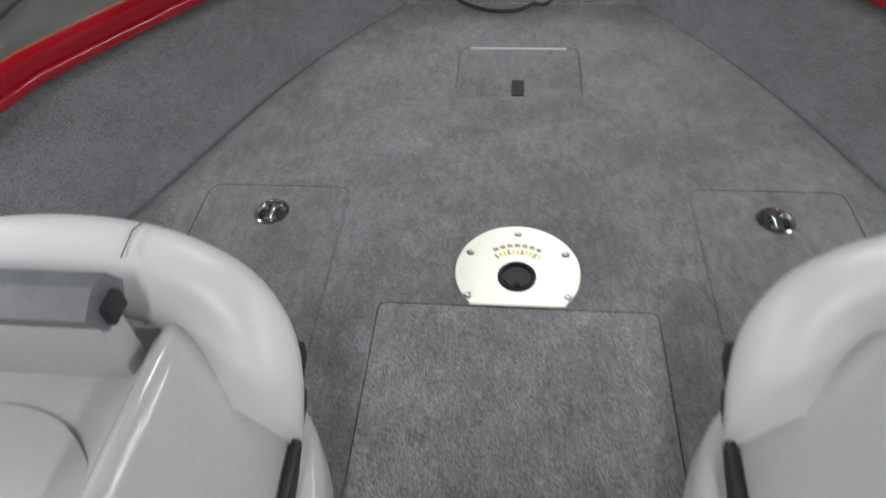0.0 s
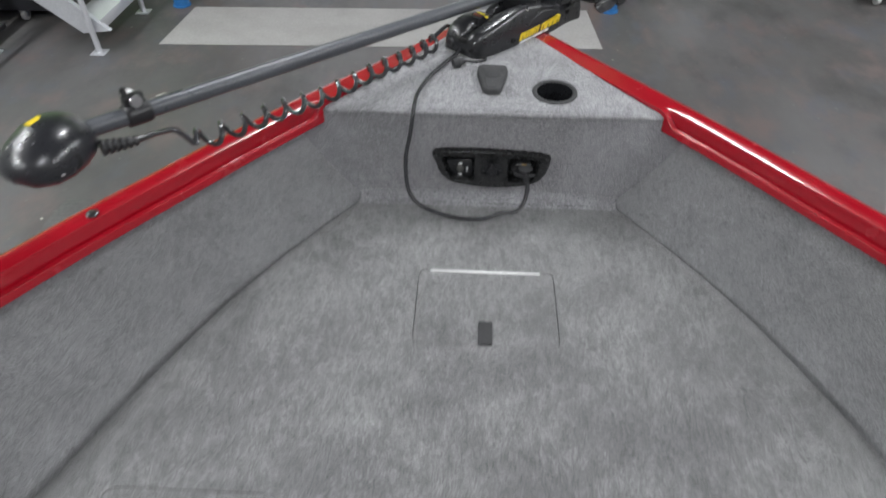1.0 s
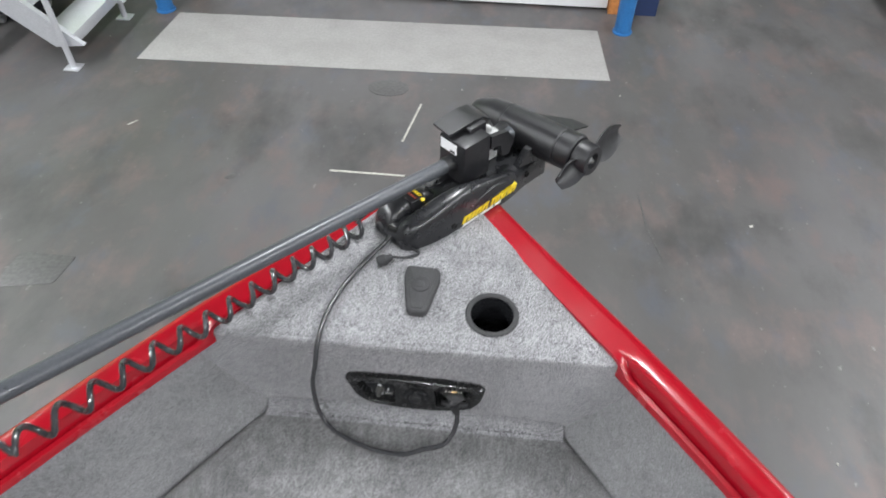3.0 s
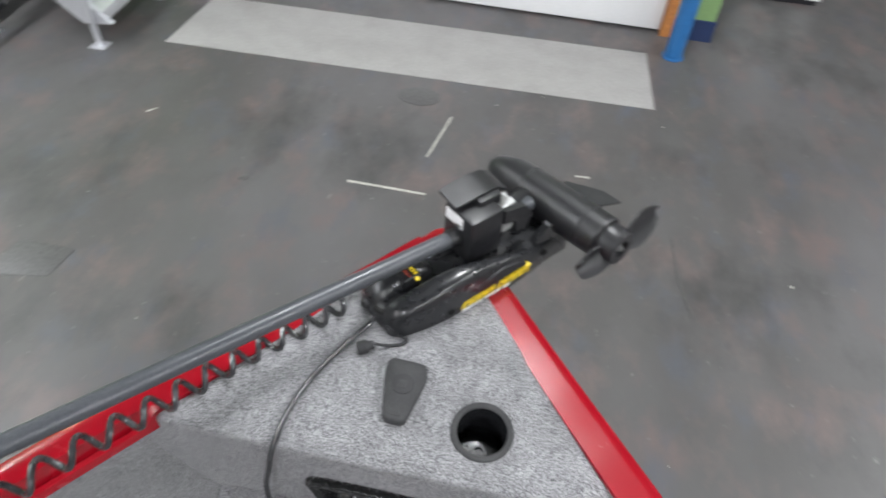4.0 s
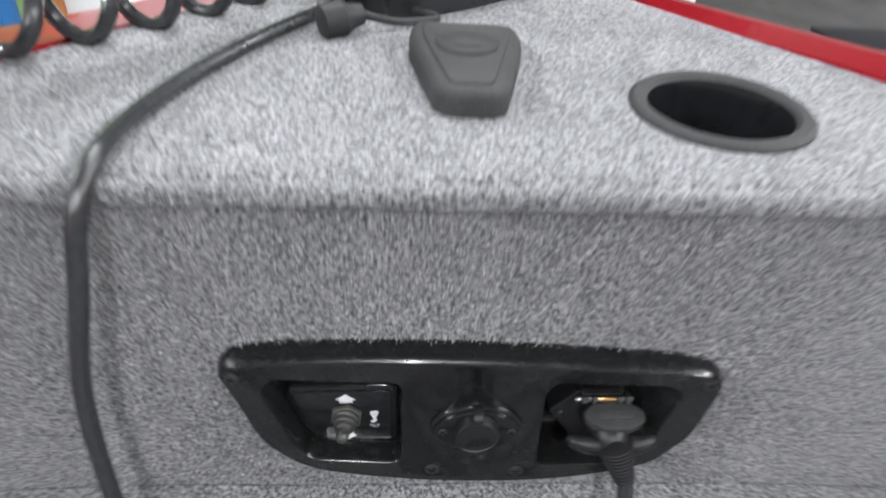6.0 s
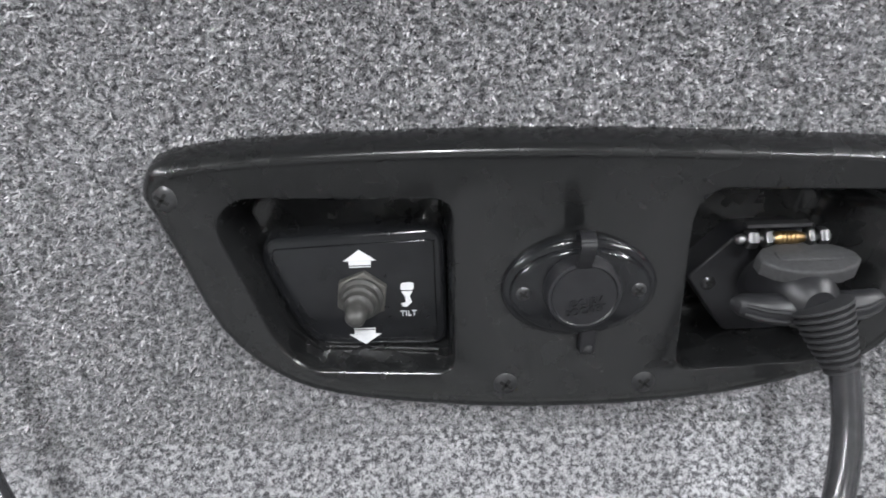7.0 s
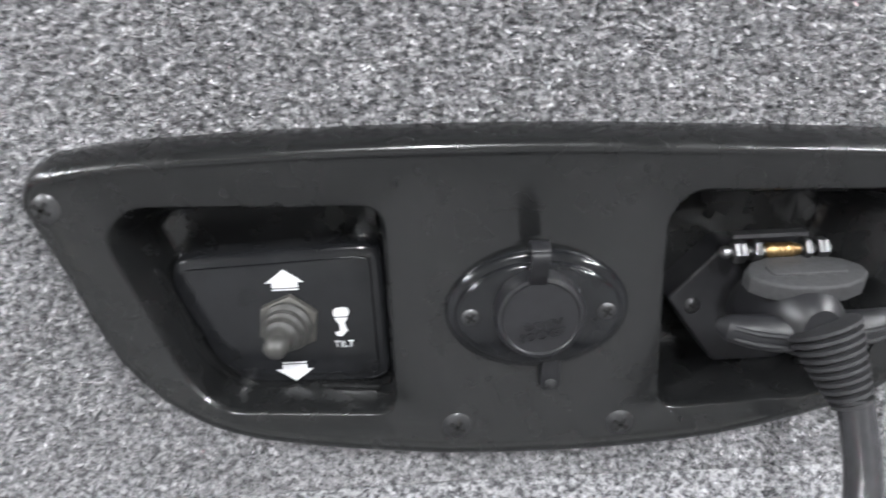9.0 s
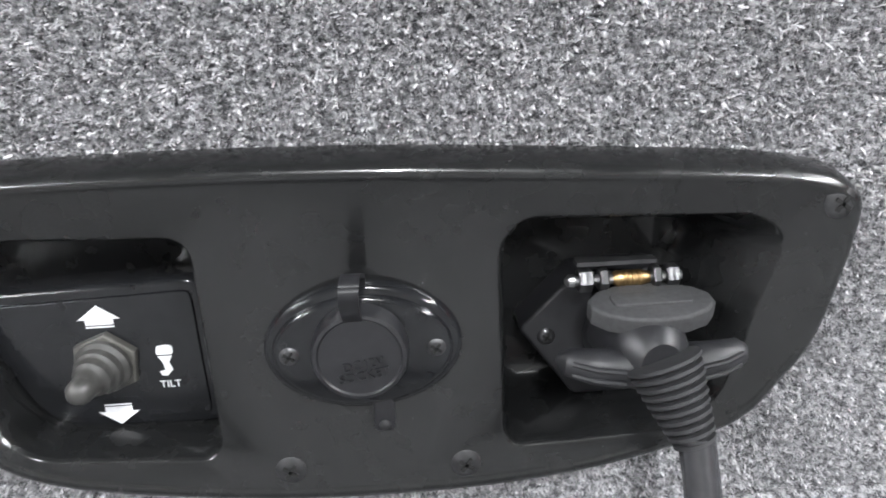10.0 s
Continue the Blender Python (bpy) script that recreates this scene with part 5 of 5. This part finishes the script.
# ---- folded seats ----
def make_seat(cx):
    seat = thing("boat_chair", (cx, 0.25, DECK), "pale vinyl folding boat seat with its back folded down", "chair", "folding boat chairs")
    part("pedestal", turned((cx, 0.2, DECK), (0, 0, 1), [(0, 0.12), (0.012, 0.12), (0.02, 0.05), (0.14, 0.05)], 24), IRON, seat)
    pan = rounded([(cx - 0.26, -0.05), (cx + 0.26, -0.05), (cx + 0.262, 0.42), (cx + 0.23, 0.56), (cx - 0.23, 0.56), (cx - 0.262, 0.42)], 0.06)
    wide = rounded([(cx - 0.285, -0.05), (cx + 0.285, -0.05), (cx + 0.296, 0.4), (cx + 0.262, 0.5), (cx + 0.2, 0.57), (cx - 0.2, 0.57), (cx - 0.262, 0.5), (cx - 0.296, 0.4)], 0.06)
    part("cushion", slab(wide, 1.29, 1.378, 0.03, steps=4), SHELL, seat)
    part("back_pad", slab(pan, 1.36, 1.405, 0.01, steps=3), VINYL, seat)
    for s in (-1, 1):
        part("piping", hose(smooth_path([(cx + s * 0.2, -0.052, 1.424), (cx + s * 0.246, -0.03, 1.426), (cx + s * 0.2605, 0.1, 1.429), (cx + s * 0.2645, 0.35, 1.429), (cx + s * 0.2605, 0.47, 1.432), (cx + s * 0.2555, 0.506, 1.44)], 5), [0.0045] * 5 + [0.006] * 20 + [0.0035], 10), RUBBER, seat, "black rubber piping along the back shell")
        part("dark_wedge", slab(rounded([(0.515, 1.385), (0.575, 1.4), (0.582, 1.43), (0.56, 1.446), (0.52, 1.43)], 0.01), -0.012, 0.012, 0.004, put=lambda a, b, c: (cx + s * 0.228 + c * s, a, b)), RUBBER, seat, "dark wedge under the roll")
    part("dark_gap", slab(inset(pan, -0.006), 1.3985, 1.424, 0.006), RUBBER, seat, "black slab between back and cushion")
    # back shell, folded over the cushion: cross-sections from rear to front
    bm = bmesh.new()
    loops = []
    for y, w, lift in ((-0.06, 0.20, -0.04), (-0.04, 0.235, -0.012), (0.05, 0.25, 0.0), (0.2, 0.256, 0.006), (0.35, 0.257, 0.006), (0.45, 0.253, 0.0), (0.5, 0.246, -0.012), (0.53, 0.23, -0.035)):
        sec = [(1.0, 1.415), (0.995, 1.432), (0.9, 1.474), (0.8, 1.514), (0.71, 1.548), (0.66, 1.567), (0.625, 1.578), (0.59, 1.5835), (0.555, 1.582), (0.525, 1.573), (0.5, 1.558), (0.47, 1.547), (0.42, 1.543), (0.3, 1.54)]
        pts = [(cx + a * w, y, z + lift * (z - 1.415) / 0.16 if z > 1.42 else z) for a, z in sec]
        pts += [(2 * cx - x, yy, z) for x, yy, z in reversed(pts)]
        loops.append(pts)
    part("back_shell", rings(bm, loops), SHELL, seat, "pale moulded plastic back shell", angle=60)
    part("shell_dish", turned((cx, 0.27, 1.549), (0, 0, 1), [(0.0, 0.135), (0.001, 0.13), (-0.004, 0.12), (-0.018, 0.09), (-0.024, 0.04), (-0.025, 0.002)][:2] + [(0.0015, 0.12), (0.001, 0.1)], 36), SHELL, seat)
    # padded roll at the top of the back
    loops = []
    for i in range(33):
        a = math.pi * i / 32
        x = cx - 0.222 * math.cos(a) * (1 + 0.06 * math.sin(a) ** 2)
        y = 0.44 + 0.125 * math.sin(a) ** 0.55
        zc = 1.45 + 0.135 * math.sin(a) ** 0.55
        out = Vector((-math.cos(a) * 0.9, math.sin(a) ** 0.7 + 0.05, 0)).normalized()
        loops.append([Vector((x, y, zc)) + out * (0.052 * math.cos(t)) + Vector((0, 0, 1)) * (0.058 * math.sin(t)) for t in [2 * math.pi * k / 18 for k in range(18)]])
    roll = part("headrest_roll", rings(bmesh.new(), loops), VINYL, seat, "padded pale vinyl roll", angle=80)
    for x in (-0.1, 0.1):
        part("stitch", hose([(cx + x, 0.53, 1.637), (cx + x, 0.565, 1.642), (cx + x, 0.598, 1.628), (cx + x, 0.615, 1.6)], 0.001, 6), GREY, roll)
    bar = [(0.45, 1.622), (0.49, 1.628), (0.498, 1.642), (0.484, 1.668), (0.46, 1.674), (0.432, 1.66)]
    rail = part("grab_bar", rings(bmesh.new(), [[(cx + x, y, z) for y, z in bar] for x in (-0.118, 0.118)]), GREY, seat, "grey faceted bar across the seat back", angle=20)
    part("bar_foot", box(cx - 0.112, cx + 0.112, 0.447, 0.482, 1.53, 1.63, 0.006), SHELL, rail)
    for s in (-1, 1):
        part("end_cap", box(cx + s * 0.121 - 0.006, cx + s * 0.121 + 0.006, 0.452, 0.48, 1.628, 1.652, 0.003), RUBBER, rail)
    return seat


left_seat = make_seat(-0.505)
copy_thing(left_seat, Matrix.Translation((0.504, 0.279, DECK)))

# ---- workshop things ----
def make_caster(parent, x, y, r=0.05, pale=True):
    c = part("caster", box(x - 0.028, x + 0.028, y - 0.03, y + 0.03, r * 1.5, r * 2.3, 0.005), STEEL, parent)
    part("wheel", turned((x - 0.018, y, r), (1, 0, 0), [(0, r * 0.8), (0.004, r), (0.032, r), (0.036, r * 0.8)], 20), HINGE if pale else IRON, c, "pale plastic caster wheel" if pale else "")
    for s in (-0.026, 0.022):
        part("fork", box(x + s, x + s + 0.004, y - 0.02, y + 0.02, r * 0.7, r * 1.7, 0.001), STEEL, c)


rack = thing("rolling_rack", (-3.9, 4.4, 0), "low black wheeled rack carrying pale aluminium rails", "rack")
for x, y in ((-3.54, 3.62), (-4.22, 3.64), (-3.42, 4.64), (-4.22, 5.0)):
    make_caster(rack, x, y)
for y in (3.62, 4.75):
    part("cross_bar", box(-4.26, -3.5, y - 0.025, y + 0.025, 0.115, 0.165, 0.004), IRON, rack)
for x in (-3.55, -3.75, -4.2):
    part("long_bar", box(x - 0.018, x + 0.018, 3.6, 5.2, 0.165, 0.2, 0.004), IRON, rack)
for x in (-3.62, -3.98, -4.22):
    for y in (3.72, 4.7):
        part("upright", box(x - 0.015, x + 0.015, y - 0.015, y + 0.015, 0.165, 0.42, 0.003), IRON, rack)
for x, z in ((-3.86, 0.42), (-4.3, 0.42), (-4.3, 0.72)):
    part("rail", box(x - 0.05, x + 0.05, 3.2, 5.6, z, z + 0.07, 0.006), ALU, rack, "pale aluminium channel rail")
for y in (3.75, 4.8):
    part("post", box(-4.33, -4.27, y - 0.03, y + 0.03, 0.49, 0.72, 0.004), ALU, rack)
part("deck_tray", box(-4.2, -3.92, 3.4, 5.4, 0.3, 0.34, 0.004), IRON, rack)

stair = thing("access_stairs", (-3.3, 5.5, 0), "pale aluminium access stairs on thin pipe legs", "stairs")
for y in (5.2, 5.85):
    bm = bmesh.new()
    prof = [(-2.74, 0.16), (-2.95, 0.14), (-4.6, 1.56), (-4.6, 1.76), (-4.45, 1.76)]
    rings(bm, [[(x, y + k, z) for x, z in prof] for k in (-0.02, 0.02)])
    part("stringer", bm, ALU, stair)
for i in range(6):
    x, z = -2.9 - i * 0.27, 0.2 + i * 0.225
    tread = part("tread", box(x - 0.13, x + 0.1, 5.2, 5.85, z, z + 0.035, 0.005), ALU, stair)
    part("nosing", box(x + 0.096, x + 0.106, 5.2, 5.85, z - 0.04, z + 0.037, 0.003), ALU, tread)
for x, y, h in ((-2.86, 5.15, 1.5), (-2.82, 5.905, 1.5), (-3.66, 5.1, 1.9), (-3.66, 5.95, 1.9)):
    leg = part("pipe_leg", rod((x, y, 0.005), (x, y, h), 0.021, 16), ALU, stair)
    part("foot_plate", box(x - 0.055, x + 0.055, y - 0.05, y + 0.05, 0, 0.01, 0.003), ALU, leg)

cart = thing("tool_cart", (-4.2, 5.95, 0), "dark low cart on casters behind the stairs", "cart")
for x, y in ((-3.72, 5.72), (-3.5, 6.0), (-4.6, 5.72), (-4.6, 6.1)):
    make_caster(cart, x, y, 0.045)
part("tray", box(-4.8, -3.4, 5.65, 6.2, 0.1, 0.3, 0.01), IRON, cart)
part("upper_tray", box(-4.8, -3.4, 5.65, 6.2, 0.55, 0.6, 0.01), IRON, cart)
for x in (-4.75, -3.45):
    part("post", box(x - 0.02, x + 0.02, 5.66, 5.7, 0.3, 0.55), IRON, cart)

dolly = thing("dark_dolly", (3.7, 6.5, 0), "dark low dolly with pale caster wheels", "dolly")
part("platform", box(3.3, 4.2, 6.32, 7.2, 0.105, 0.15, 0.02), IRON, dolly)
for x, y in ((3.36, 6.37), (4.1, 6.37), (3.36, 7.1), (4.1, 7.1)):
    make_caster(dolly, x, y, 0.05)
cab = thing("white_cabinet", (2.0, 7.6, 0), "plain white cabinet standing on the floor", "cabinet")
part("body", box(1.68, 2.3, 7.25, 7.85, 0.05, 1.1, 0.01), DOORWHITE, cab)
part("plinth", box(1.7, 2.28, 7.28, 7.83, 0.0, 0.05, 0.004), IRON, cab)
stand = thing("pipe_stand", (4.64, 7.74, 0), "thin pale pipe stand with a square foot", "stand")
part("pipe", rod((4.64, 7.74, 0.008), (4.64, 7.74, 1.2), 0.02, 14), ALU, stand)
part("foot", box(4.56, 4.72, 7.66, 7.82, 0, 0.012, 0.003), ALU, stand)
